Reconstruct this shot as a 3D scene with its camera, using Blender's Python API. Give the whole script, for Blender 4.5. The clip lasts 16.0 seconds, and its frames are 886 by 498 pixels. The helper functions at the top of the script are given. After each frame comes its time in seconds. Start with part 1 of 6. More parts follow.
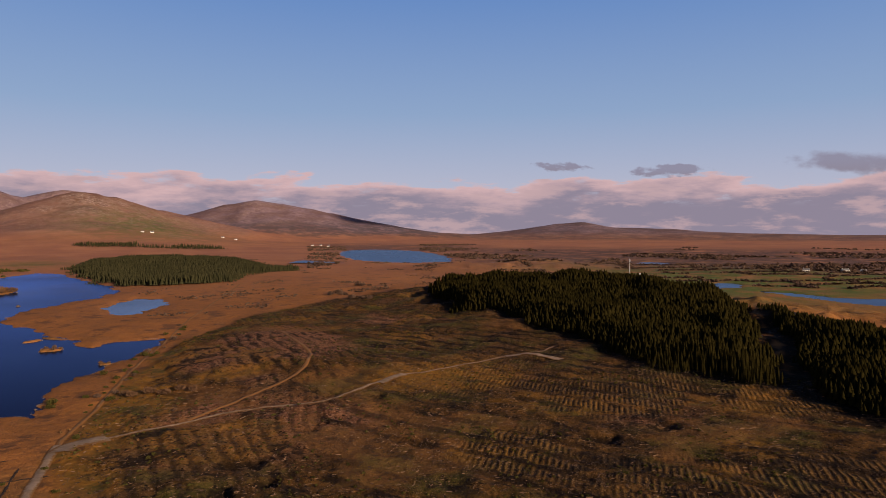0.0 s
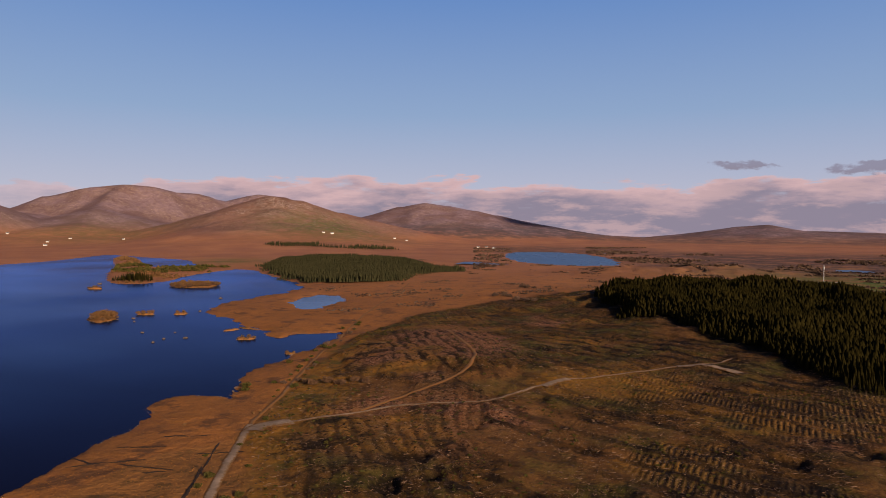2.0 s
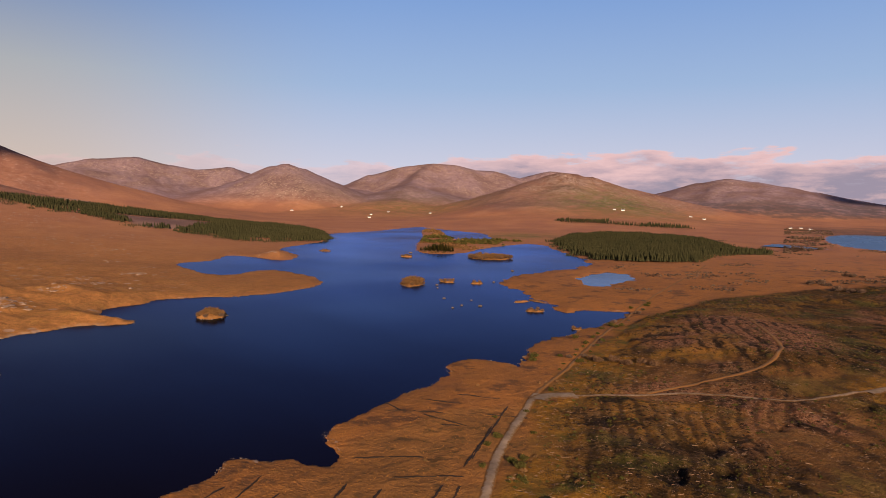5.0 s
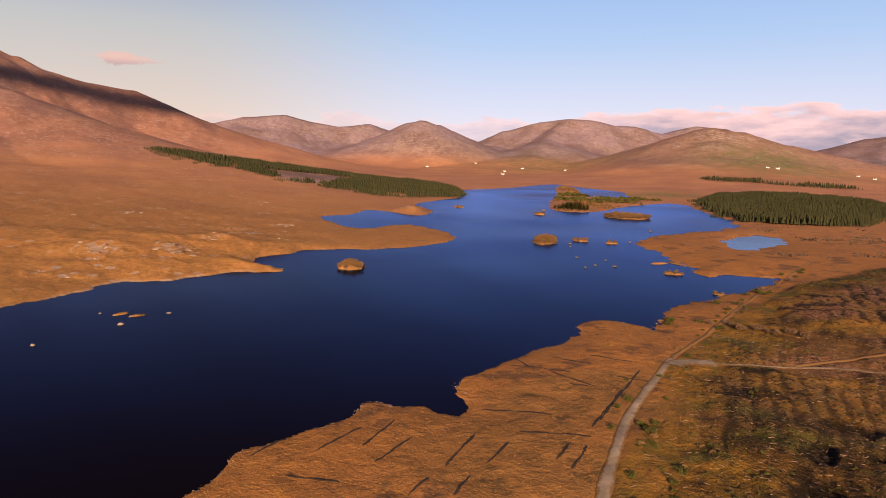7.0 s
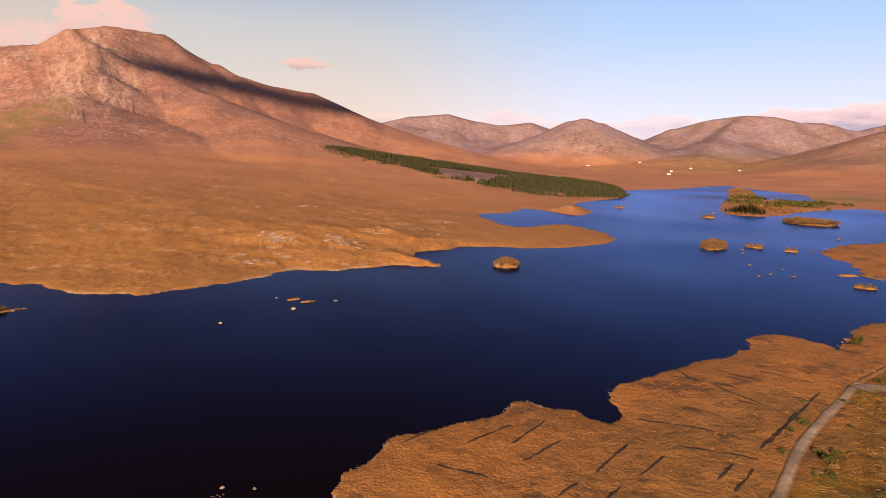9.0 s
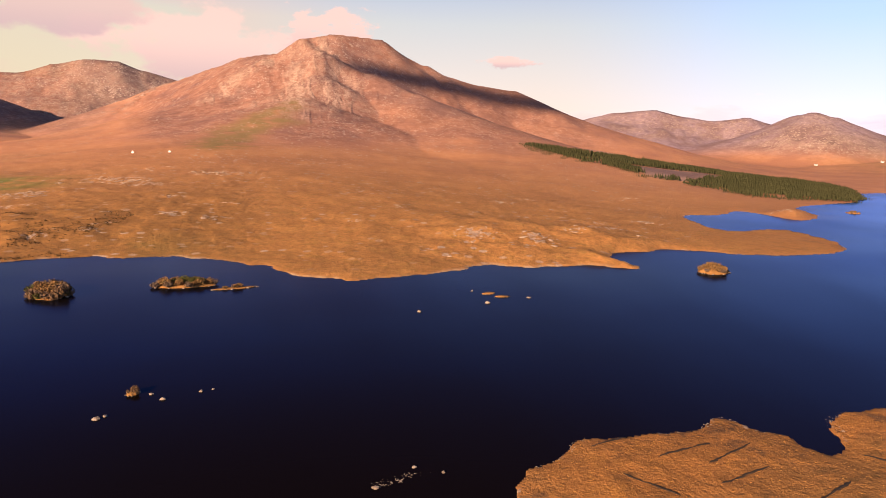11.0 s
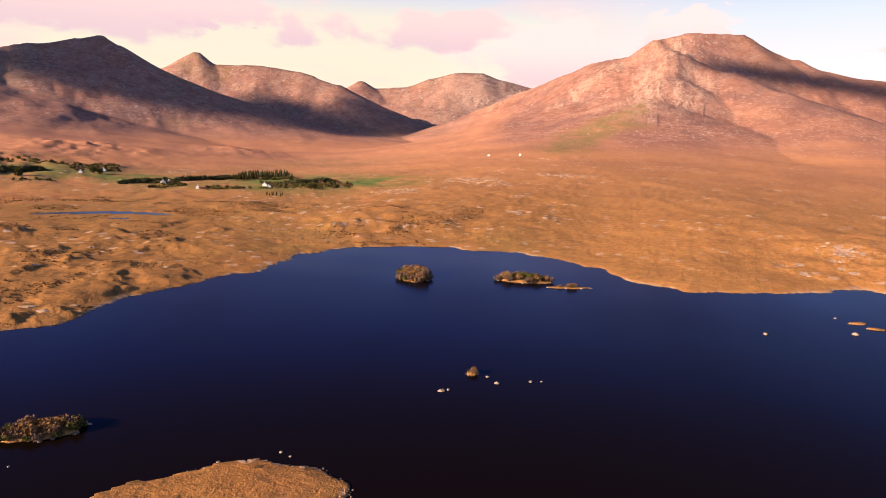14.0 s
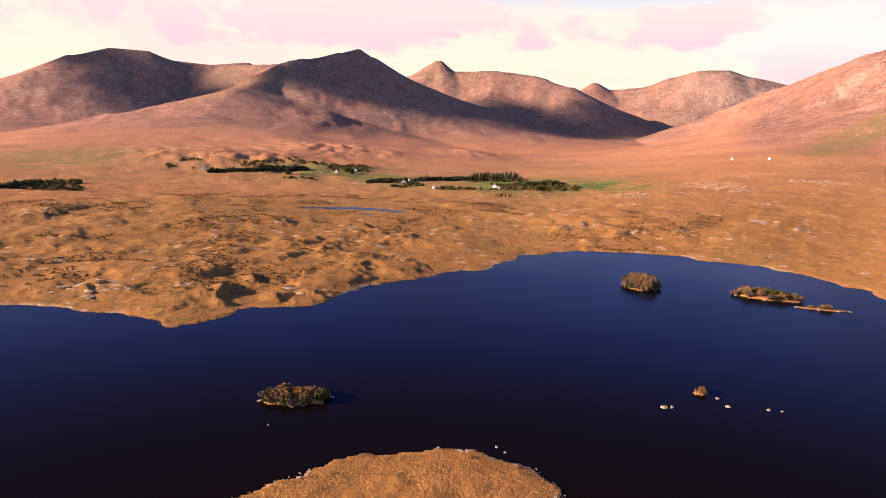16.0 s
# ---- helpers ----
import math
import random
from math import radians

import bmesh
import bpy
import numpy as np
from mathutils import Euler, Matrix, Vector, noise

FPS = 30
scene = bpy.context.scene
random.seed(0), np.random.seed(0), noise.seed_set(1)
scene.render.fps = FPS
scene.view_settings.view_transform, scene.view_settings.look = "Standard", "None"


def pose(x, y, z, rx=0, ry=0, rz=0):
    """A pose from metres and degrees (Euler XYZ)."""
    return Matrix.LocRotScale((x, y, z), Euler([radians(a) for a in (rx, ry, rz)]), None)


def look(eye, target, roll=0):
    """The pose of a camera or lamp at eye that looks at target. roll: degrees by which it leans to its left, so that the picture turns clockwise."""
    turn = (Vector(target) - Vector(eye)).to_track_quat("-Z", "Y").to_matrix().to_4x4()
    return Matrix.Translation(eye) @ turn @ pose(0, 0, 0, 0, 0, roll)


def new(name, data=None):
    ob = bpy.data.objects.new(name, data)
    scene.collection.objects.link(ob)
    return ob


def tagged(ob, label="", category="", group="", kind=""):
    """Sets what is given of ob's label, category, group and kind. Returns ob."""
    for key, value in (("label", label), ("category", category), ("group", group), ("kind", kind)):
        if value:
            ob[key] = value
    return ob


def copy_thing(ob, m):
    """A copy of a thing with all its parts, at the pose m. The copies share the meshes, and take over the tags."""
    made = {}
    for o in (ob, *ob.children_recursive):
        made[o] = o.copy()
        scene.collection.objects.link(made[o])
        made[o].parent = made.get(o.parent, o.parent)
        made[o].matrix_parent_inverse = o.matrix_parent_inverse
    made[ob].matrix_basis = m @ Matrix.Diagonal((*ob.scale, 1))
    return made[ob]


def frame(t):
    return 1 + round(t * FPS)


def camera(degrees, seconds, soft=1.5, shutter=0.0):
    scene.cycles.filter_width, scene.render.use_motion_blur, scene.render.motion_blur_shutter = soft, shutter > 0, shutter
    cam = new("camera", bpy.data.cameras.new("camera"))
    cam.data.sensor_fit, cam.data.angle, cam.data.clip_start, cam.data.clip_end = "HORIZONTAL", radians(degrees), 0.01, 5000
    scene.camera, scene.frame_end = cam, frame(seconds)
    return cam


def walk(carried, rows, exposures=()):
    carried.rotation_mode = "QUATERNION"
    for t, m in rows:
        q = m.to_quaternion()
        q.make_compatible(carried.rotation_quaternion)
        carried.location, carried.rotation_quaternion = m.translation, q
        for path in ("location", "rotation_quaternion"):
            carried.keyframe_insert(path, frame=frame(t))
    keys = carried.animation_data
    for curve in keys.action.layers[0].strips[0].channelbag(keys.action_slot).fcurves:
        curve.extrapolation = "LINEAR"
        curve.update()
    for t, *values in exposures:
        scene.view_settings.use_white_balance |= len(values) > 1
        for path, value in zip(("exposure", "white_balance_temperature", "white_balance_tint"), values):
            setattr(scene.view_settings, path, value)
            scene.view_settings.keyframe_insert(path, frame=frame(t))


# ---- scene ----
# ---- camera and its walk ----
cam = camera(67.3, 16.0, soft=0.9)
EYE = 70.0
PATH = [
    (0.0, 88.32, -0.02, 0.00), (0.5, 88.38, -0.11, 3.42), (1.0, 88.43, -0.21, 7.31), (1.5, 88.45, -0.27, 10.82),
    (2.0, 88.46, -0.33, 14.14), (2.5, 88.48, -0.43, 18.36), (3.0, 88.50, -0.55, 23.32), (3.5, 88.48, -0.65, 27.85),
    (4.0, 88.46, -0.75, 31.99), (6.5, 82.31, -1.13, 47.08), (7.0, 82.25, -1.20, 50.15), (7.5, 82.21, -1.27, 53.79),
    (8.0, 82.15, -1.33, 57.06), (10.5, 81.24, -1.49, 75.79), (11.0, 81.17, -1.50, 80.58), (11.5, 81.09, -1.51, 85.32),
    (12.0, 81.01, -1.48, 90.14), (12.5, 80.93, -1.46, 94.74), (13.0, 80.87, -1.44, 99.63), (13.5, 80.81, -1.41, 104.51),
    (14.0, 80.76, -1.38, 109.25), (14.5, 80.71, -1.35, 114.17), (15.0, 80.64, -1.30, 118.83), (15.5, 80.59, -1.24, 123.82),
    (16.0, 80.56, -1.18, 128.64)]
EXPOSURES = [(0.0, 0.42, 6500, 10), (4.0, 0.55, 6550, 10), (6.5, 1.08, 6950, 10), (8.0, 1.20, 6950, 10), (10.5, 1.46, 6900, 10), (13.0, 1.72, 6550, 10), (16.0, 1.92, 6200, 10)]
walk(cam, [(t, pose(0, 0, EYE, rx, ry, rz)) for t, rx, ry, rz in PATH], EXPOSURES)

# ---- world and sun ----
SUN_BEARING, SUN_HEIGHT = -132.0, 17.0
world = bpy.data.worlds.new("sky")
scene.world = world
world.use_nodes = True


def build_sky():
    nt = world.node_tree
    nt.nodes.clear()
    N, L = nt.nodes.new, nt.links.new

    def val(op, a, b=None, c=None):
        n = N("ShaderNodeMath")
        n.operation = op
        for i, v in enumerate((a, b, c)):
            if v is None:
                continue
            if isinstance(v, (int, float)):
                n.inputs[i].default_value = v
            else:
                L(v, n.inputs[i])
        return n.outputs[0]

    def ramp(v, a, b, lo=0.0, hi=1.0, smooth=True):
        n = N("ShaderNodeMapRange")
        n.interpolation_type = "SMOOTHSTEP" if smooth else "LINEAR"
        L(v, n.inputs[0])
        for i, x in enumerate((a, b, lo, hi)):
            n.inputs[i + 1].default_value = x
        return n.outputs[0]

    def mix(f, a, b):
        n = N("ShaderNodeMix")
        n.data_type = "RGBA"
        for k, v in ((0, f), (6, a), (7, b)):
            if isinstance(v, (float, int)):
                n.inputs[k].default_value = v
            elif isinstance(v, tuple):
                n.inputs[k].default_value = (*v, 1)
            else:
                L(v, n.inputs[k])
        return n.outputs[2]

    tc = N("ShaderNodeTexCoord")
    sep = N("ShaderNodeSeparateXYZ")
    L(tc.outputs["Generated"], sep.inputs[0])
    x, y, z = sep.outputs
    sky = N("ShaderNodeTexSky")
    sky.sky_type = "NISHITA"
    sky.sun_disc = False
    sky.sun_elevation, sky.sun_rotation = radians(SUN_HEIGHT), radians(-SUN_BEARING)
    sky.air_density, sky.dust_density, sky.ozone_density = 1.0, 0.6, 1.5
    dim = N("ShaderNodeMix")
    dim.data_type, dim.blend_type = "RGBA", "MULTIPLY"
    dim.inputs[0].default_value = 1.0
    L(sky.outputs[0], dim.inputs[6])
    dim.inputs[7].default_value = (SKY, SKY, SKY, 1)
    # round from the clear cool east, by the hazy north, to the creamy west; deep blue overhead
    turn = ramp(val("ADD", val("MULTIPLY", x, -0.259), val("MULTIPLY", y, -0.966)), -0.92, 0.72, smooth=False)

    def rise(low, mid, top, crown, knee=0.36):
        c = mix(ramp(z, 0.0, 0.17, smooth=False), low, mid)
        c = mix(ramp(z, 0.17, knee, smooth=False), c, top)
        return mix(ramp(z, knee, knee + 0.14), c, crown)
    deep = (0.11, 0.175, 0.40)
    east = rise((1.45, 1.35, 1.60), (0.70, 0.98, 1.52), (0.19, 0.53, 1.40), deep, 0.40)
    north = rise((1.42, 1.07, 0.93), (0.87, 0.89, 0.95), (0.20, 0.45, 1.05), deep, 0.31)
    west = rise((1.10, 0.90, 0.62), (1.0, 0.88, 0.70), (0.17, 0.42, 1.25), deep, 0.28)
    clear = mix(ramp(turn, 0.26, 0.55), east, north)
    clear = mix(ramp(turn, 0.60, 0.97), clear, west)
    clear = mix(0.85, dim.outputs[2], clear)

    def cloud(scale, stretch, seed, detail=5.0, rough=0.55):
        mp = N("ShaderNodeMapping")
        L(tc.outputs["Generated"], mp.inputs[0])
        mp.inputs["Scale"].default_value = (scale, scale, scale * stretch)
        mp.inputs["Location"].default_value = (seed, seed * 0.7, seed * 0.3)
        n = N("ShaderNodeTexNoise")
        n.inputs["Scale"].default_value, n.inputs["Detail"].default_value, n.inputs["Roughness"].default_value = 1.0, detail, rough
        L(mp.outputs[0], n.inputs["Vector"])
        return n.outputs[0]

    # a low bank of cumulus along the skyline
    bank = cloud(6.0, 4.5, 3.1, 7.0, 0.6)
    lit = cloud(13.0, 4.0, 7.7, 7.0, 0.6)
    top = val("ADD", ramp(bank, 0.30, 0.70, 0.045, 0.105, smooth=False), ramp(turn, 0.1, 0.4, 0.0, -0.012))
    cover = val("MULTIPLY", ramp(val("SUBTRACT", top, z), 0.0, 0.010), val("MAXIMUM", ramp(lit, 0.22, 0.42), ramp(z, 0.06, 0.03)))
    cover = val("MULTIPLY", cover, ramp(turn, 0.12, 0.34, 0.97, 0.42))
    hue = mix(ramp(val("SUBTRACT", top, z), 0.0, 0.05), (1.60, 1.05, 1.06), (0.62, 0.53, 0.70))
    hue = mix(val("MULTIPLY", ramp(lit, 0.50, 0.66), 0.8), hue, (1.25, 0.86, 0.90))
    hue = mix(ramp(turn, 0.3, 1.0), hue, (1.1, 0.72, 0.72))
    clear = mix(cover, clear, hue)
    # thin pink veils higher up towards the west
    veil = cloud(3.2, 3.6, 12.3, 6.0, 0.5)
    cover = val("MULTIPLY", ramp(veil, 0.47, 0.60), val("MULTIPLY", ramp(turn, 0.66, 0.95), val("MULTIPLY", ramp(z, 0.06, 0.12), ramp(z, 0.24, 0.19))))
    clear = mix(val("MULTIPLY", cover, 0.8), clear, (1.0, 0.69, 0.63))
    # two pink cumulus heaps over the mountains
    puff = cloud(9.0, 1.8, 21.7, 6.0, 0.55)
    tuft = cloud(24.0, 2.2, 5.2, 6.0, 0.6)
    rose, pink, mauve = (0.98, 0.68, 0.65), (1.22, 0.80, 0.74), (0.62, 0.58, 0.78)
    for bearing, up, wide, tall, tint in ((99.0, 6.9, 0.17, 0.055, pink), (90.0, 8.6, 0.07, 0.04, pink), (140.0, 9.9, 0.42, 0.050, rose), (112.0, 9.2, 0.15, 0.035, rose), (128.0, 9.4, 0.07, 0.022, rose),
                                          (-10.0, 5.3, 0.045, 0.009, mauve), (-18.5, 4.7, 0.06, 0.009, mauve), (-34.0, 5.0, 0.15, 0.017, mauve), (75.0, 6.9, 0.05, 0.008, pink)):
        b, e = radians(bearing), radians(up)
        side = val("ADD", val("MULTIPLY", x, math.cos(b)), val("MULTIPLY", y, math.sin(b)))
        ahead = val("ADD", val("MULTIPLY", x, -math.sin(b)), val("MULTIPLY", y, math.cos(b)))
        q = val("ADD", val("POWER", val("ABSOLUTE", val("DIVIDE", side, wide)), 2.0), val("POWER", val("ABSOLUTE", val("DIVIDE", val("SUBTRACT", z, math.sin(e)), tall)), 2.0))
        body = val("ADD", val("MULTIPLY", q, -0.42), val("MULTIPLY_ADD", puff if wide > 0.1 else tuft, 2.2, -0.62))
        cover = val("MULTIPLY", ramp(body, 0.08, 0.36), ramp(ahead, 0.3, 0.6))
        shade = mix(ramp(val("SUBTRACT", z, math.sin(e)), -tall, tall * 0.4), (0.82, 0.58, 0.62) if tint is not mauve else (0.60, 0.52, 0.66), tint)
        clear = mix(val("MULTIPLY", cover, 0.9), clear, shade)
    bg = N("ShaderNodeBackground")
    L(clear, bg.inputs[0])
    bg.inputs[1].default_value = 0.32
    out = N("ShaderNodeOutputWorld")
    L(bg.outputs[0], out.inputs[0])


SKY = 0.08
build_sky()
sun = new("sun", bpy.data.lights.new("sun", "SUN"))
sun.data.energy, sun.data.angle, sun.data.color = 5.0, radians(0.6), (1.0, 0.765, 0.54)
sun.matrix_world = look((0, 0, 0), (-math.cos(radians(SUN_HEIGHT)) * math.sin(-radians(SUN_BEARING)), -math.cos(radians(SUN_HEIGHT)) * math.cos(radians(SUN_BEARING)), -math.sin(radians(SUN_HEIGHT))))
sun.location = (0, 0, 400)
# ---- materials ----
class Nodes:
    """Short hand for a node material."""
    def __init__(self, name, rough=0.9, spec=0.15):
        self.m = bpy.data.materials.new(name)
        self.m.use_nodes = True
        self.t = self.m.node_tree
        self.b = self.t.nodes["Principled BSDF"]
        self.b.inputs["Roughness"].default_value = rough
        self.b.inputs["Specular IOR Level"].default_value = spec
        self.pos = self.t.nodes.new("ShaderNodeNewGeometry").outputs["Position"]

    def put(self, v, socket):
        if isinstance(v, (int, float)):
            socket.default_value = v
        elif isinstance(v, tuple):
            socket.default_value = (*v, 1) if len(v) == 3 and socket.type == "RGBA" else v
        else:
            self.t.links.new(v, socket)

    def math(self, op, a, b=0.0):
        n = self.t.nodes.new("ShaderNodeMath")
        n.operation = op
        self.put(a, n.inputs[0])
        self.put(b, n.inputs[1])
        return n.outputs[0]

    def scaled(self, s):
        n = self.t.nodes.new("ShaderNodeMapping")
        self.put(self.pos, n.inputs[0])
        n.inputs["Scale"].default_value = s
        return n.outputs[0]

    def noise(self, size, detail=4.0, rough=0.55, where=None, twist=0.0):
        n = self.t.nodes.new("ShaderNodeTexNoise")
        self.put(where or self.pos, n.inputs["Vector"])
        n.inputs["Scale"].default_value, n.inputs["Detail"].default_value = 1.0 / size, detail
        n.inputs["Roughness"].default_value, n.inputs["Distortion"].default_value = rough, twist
        return n.outputs[0]

    def cells(self, size, feature="F1", out="Distance", where=None):
        n = self.t.nodes.new("ShaderNodeTexVoronoi")
        n.feature = feature
        self.put(where or self.pos, n.inputs["Vector"])
        n.inputs["Scale"].default_value = 1.0 / size
        return n.outputs[out]

    def range(self, v, a, b, lo=0.0, hi=1.0):
        n = self.t.nodes.new("ShaderNodeMapRange")
        self.put(v, n.inputs[0])
        for i, x in enumerate((a, b, lo, hi)):
            n.inputs[i + 1].default_value = x
        return n.outputs[0]

    def attr(self, name, out="Fac"):
        n = self.t.nodes.new("ShaderNodeAttribute")
        n.attribute_name = name
        return n.outputs[out]

    def mix(self, f, a, b, blend="MIX"):
        n = self.t.nodes.new("ShaderNodeMix")
        n.data_type, n.blend_type = "RGBA", blend
        self.put(f, n.inputs[0])
        self.put(a, n.inputs[6])
        self.put(b, n.inputs[7])
        return n.outputs[2]

    def chance(self):
        return self.t.nodes.new("ShaderNodeObjectInfo").outputs["Random"]

    def island(self):
        return self.t.nodes.new("ShaderNodeNewGeometry").outputs["Random Per Island"]

    def color(self, v):
        self.put(v, self.b.inputs["Base Color"])
        return self

    def bump(self, v, depth, strength=1.0):
        n = self.t.nodes.new("ShaderNodeBump")
        n.inputs["Distance"].default_value, n.inputs["Strength"].default_value = depth, strength
        self.put(v, n.inputs["Height"])
        self.put(n.outputs[0], self.b.inputs["Normal"])
        return self


def ground_material():
    k = Nodes("moorland", 0.95, 0.05)
    broad, mid, fine, tuft = k.noise(160, 4), k.noise(24, 5, 0.6), k.noise(3.2, 4, 0.65), k.noise(0.7, 3, 0.7)
    c = k.mix(k.range(broad, 0.35, 0.65), (0.40, 0.165, 0.052), (0.31, 0.132, 0.046))
    c = k.mix(k.range(mid, 0.45, 0.72), c, (0.43, 0.190, 0.062))
    c = k.mix(k.range(k.noise(20, 6, 0.65, k.scaled((1.0, 1.0, 3.0))), 0.47, 0.30, 0.0, 0.45), c, (0.22, 0.090, 0.032))
    c = k.mix(k.range(k.noise(9, 4, 0.7), 0.52, 0.68, 0.0, 0.5), c, (0.26, 0.150, 0.034))
    c = k.mix(k.range(fine, 0.38, 0.66, 0.0, 0.7), c, (0.17, 0.080, 0.026))
    c = k.mix(k.range(tuft, 0.48, 0.70, 0.0, 0.6), c, (0.15, 0.066, 0.021))
    c = k.mix(k.range(tuft, 0.44, 0.30, 0.0, 0.5), c, (0.52, 0.235, 0.070))
    c = k.mix(k.math("MULTIPLY", k.range(k.noise(38, 6, 0.68, k.scaled((1.0, 1.6, 1.0))), 0.54, 0.64), k.attr("bog")), c, (0.17, 0.080, 0.046))
    peaty = k.mix(k.range(mid, 0.35, 0.65), (0.335, 0.125, 0.032), (0.22, 0.084, 0.026))
    peaty = k.mix(k.range(k.noise(7, 5, 0.7, k.scaled((1.0, 0.5, 1.0))), 0.50, 0.66, 0.0, 0.6), peaty, (0.13, 0.058, 0.026))
    peaty = k.mix(k.range(tuft, 0.44, 0.28, 0.0, 0.5), peaty, (0.46, 0.20, 0.060))
    peaty = k.mix(k.range(k.noise(1.7, 4, 0.78), 0.55, 0.64, 0.0, 0.6), peaty, (0.095, 0.044, 0.021))
    c = k.mix(k.math("MULTIPLY", k.attr("bog"), 0.8), c, peaty)
    c = k.mix(k.math("MULTIPLY", k.range(k.noise(22, 6, 0.70), 0.55, 0.61, 0.0, 0.85), k.attr("bog")), c, (0.080, 0.042, 0.026))
    # heather, scree and a painted distance haze on the high ground
    heath_haze = k.mix(k.range(mid, 0.35, 0.65), (0.345, 0.146, 0.080), (0.395, 0.178, 0.102))
    heath_haze = k.mix(k.range(broad, 0.40, 0.62), heath_haze, (0.285, 0.122, 0.080))
    c = k.mix(k.attr("heath_haze"), c, heath_haze)
    # grey rock tone, which also greys far ground for haze
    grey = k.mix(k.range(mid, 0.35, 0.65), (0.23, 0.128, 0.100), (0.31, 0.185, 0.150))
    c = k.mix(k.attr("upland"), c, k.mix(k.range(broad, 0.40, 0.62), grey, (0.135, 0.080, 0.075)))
    # far hills go lilac: distance haze put into the base colour
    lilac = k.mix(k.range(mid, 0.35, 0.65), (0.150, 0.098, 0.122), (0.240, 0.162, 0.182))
    c = k.mix(k.math("MULTIPLY", k.attr("heather_haze"), 0.85), c, k.mix(k.range(broad, 0.42, 0.60), lilac, (0.16, 0.096, 0.096)))
    fell = k.mix(k.range(k.noise(26, 6, 0.7, k.scaled((1.0, 1.0, 0.4))), 0.40, 0.62), (0.180, 0.080, 0.058), (0.275, 0.130, 0.094))
    fell = k.mix(k.range(k.noise(110, 4, 0.6), 0.48, 0.66, 0.0, 0.8), fell, (0.145, 0.072, 0.064))
    c = k.mix(k.attr("scree"), c, fell)
    # dark blue tone: far forest, and blue haze painted on the hills
    c = k.mix(k.math("MULTIPLY", k.attr("wood_haze"), k.range(k.noise(60, 4, 0.6), 0.35, 0.55)), c, (0.045, 0.048, 0.052))
    # grazed and wet green
    green = k.mix(k.range(mid, 0.35, 0.65), (0.065, 0.105, 0.025), (0.135, 0.128, 0.036))
    c = k.mix(k.math("MULTIPLY", k.attr("green"), k.range(k.noise(40, 5, 0.6), 0.30, 0.55)), c, green)
    olive = k.mix(k.range(k.noise(13, 5, 0.65), 0.38, 0.62), (0.17, 0.080, 0.028), (0.28, 0.122, 0.038))
    c = k.mix(k.attr("olive"), c, k.mix(k.range(k.noise(5, 5, 0.7), 0.52, 0.64, 0.0, 0.8), olive, (0.060, 0.040, 0.018)))
    scrub = k.mix(k.range(k.noise(14, 5, 0.7), 0.40, 0.60), (0.165, 0.088, 0.066), (0.080, 0.050, 0.042))
    c = k.mix(k.math("MULTIPLY", k.attr("scrub"), k.range(k.noise(70, 5, 0.65), 0.36, 0.50)), c, scrub)
    # felled ground: brash, needles, bare peat and pale stumps
    cut = k.attr("cut")
    brash = k.mix(k.range(k.noise(9, 5, 0.65), 0.38, 0.62), (0.045, 0.023, 0.007), (0.118, 0.056, 0.015))
    brash = k.mix(k.range(k.noise(28, 4, 0.6), 0.50, 0.62, 0.0, 0.9), brash, (0.072, 0.062, 0.014))
    rosy = k.mix(k.range(k.noise(3.0, 5, 0.75), 0.40, 0.62), (0.110, 0.044, 0.021), (0.235, 0.100, 0.050))
    rosy = k.mix(k.range(k.noise(1.1, 4, 0.8), 0.52, 0.66), rosy, (0.34, 0.190, 0.120))
    brash = k.mix(k.attr("pink"), brash, rosy)
    golden = k.mix(k.range(k.noise(6, 5, 0.7), 0.40, 0.60), (0.265, 0.118, 0.016), (0.145, 0.080, 0.017))
    golden = k.mix(k.range(k.noise(17, 4, 0.6), 0.55, 0.66, 0.0, 0.9), golden, (0.055, 0.058, 0.014))
    golden = k.mix(k.range(k.noise(4, 4, 0.7, k.scaled((1.6, 0.35, 1.0))), 0.56, 0.66, 0.0, 0.8), golden, (0.115, 0.040, 0.014))
    brash = k.mix(k.math("MULTIPLY", k.attr("gold"), 0.8), brash, golden)
    c = k.mix(k.math("MULTIPLY", k.attr("gold"), 0.85), c, golden)
    # plough ridges, a step and a half apart
    sw = k.t.nodes.new("ShaderNodeMapping")
    k.put(k.pos, sw.inputs[0])
    sw.inputs["Rotation"].default_value = (0, 0, radians(14.5))
    w = k.t.nodes.new("ShaderNodeTexWave")
    w.bands_direction, w.wave_profile = "X", "SIN"
    k.put(sw.outputs[0], w.inputs["Vector"])
    for key, v in (("Scale", 2 * math.pi / 20 / 1.9), ("Distortion", 1.3), ("Detail", 3.0), ("Detail Scale", 1.6)):
        w.inputs[key].default_value = v
    ridge = k.math("MULTIPLY", w.outputs[1], k.attr("furrow"))
    # ridge shading put into the colour: dark troughs, pale lit crests
    brash = k.mix(k.math("MULTIPLY", k.range(w.outputs[1], 0.55, 0.15), k.attr("furrow")), brash, (0.030, 0.018, 0.010))
    brash = k.mix(k.math("MULTIPLY", k.range(w.outputs[1], 0.70, 0.95, 0.0, 0.8), k.attr("furrow")), brash, (0.165, 0.092, 0.030))
    brash = k.mix(k.range(k.noise(1.3, 4, 0.8), 0.58, 0.72, 0.0, 0.85), brash, (0.27, 0.145, 0.066))
    brash = k.mix(k.range(k.noise(2.2, 4, 0.75), 0.48, 0.36), brash, (0.016, 0.011, 0.008))
    brash = k.mix(k.range(k.noise(0.8, 3, 0.8), 0.58, 0.68, 0.0, 0.9), brash, (0.26, 0.145, 0.066))
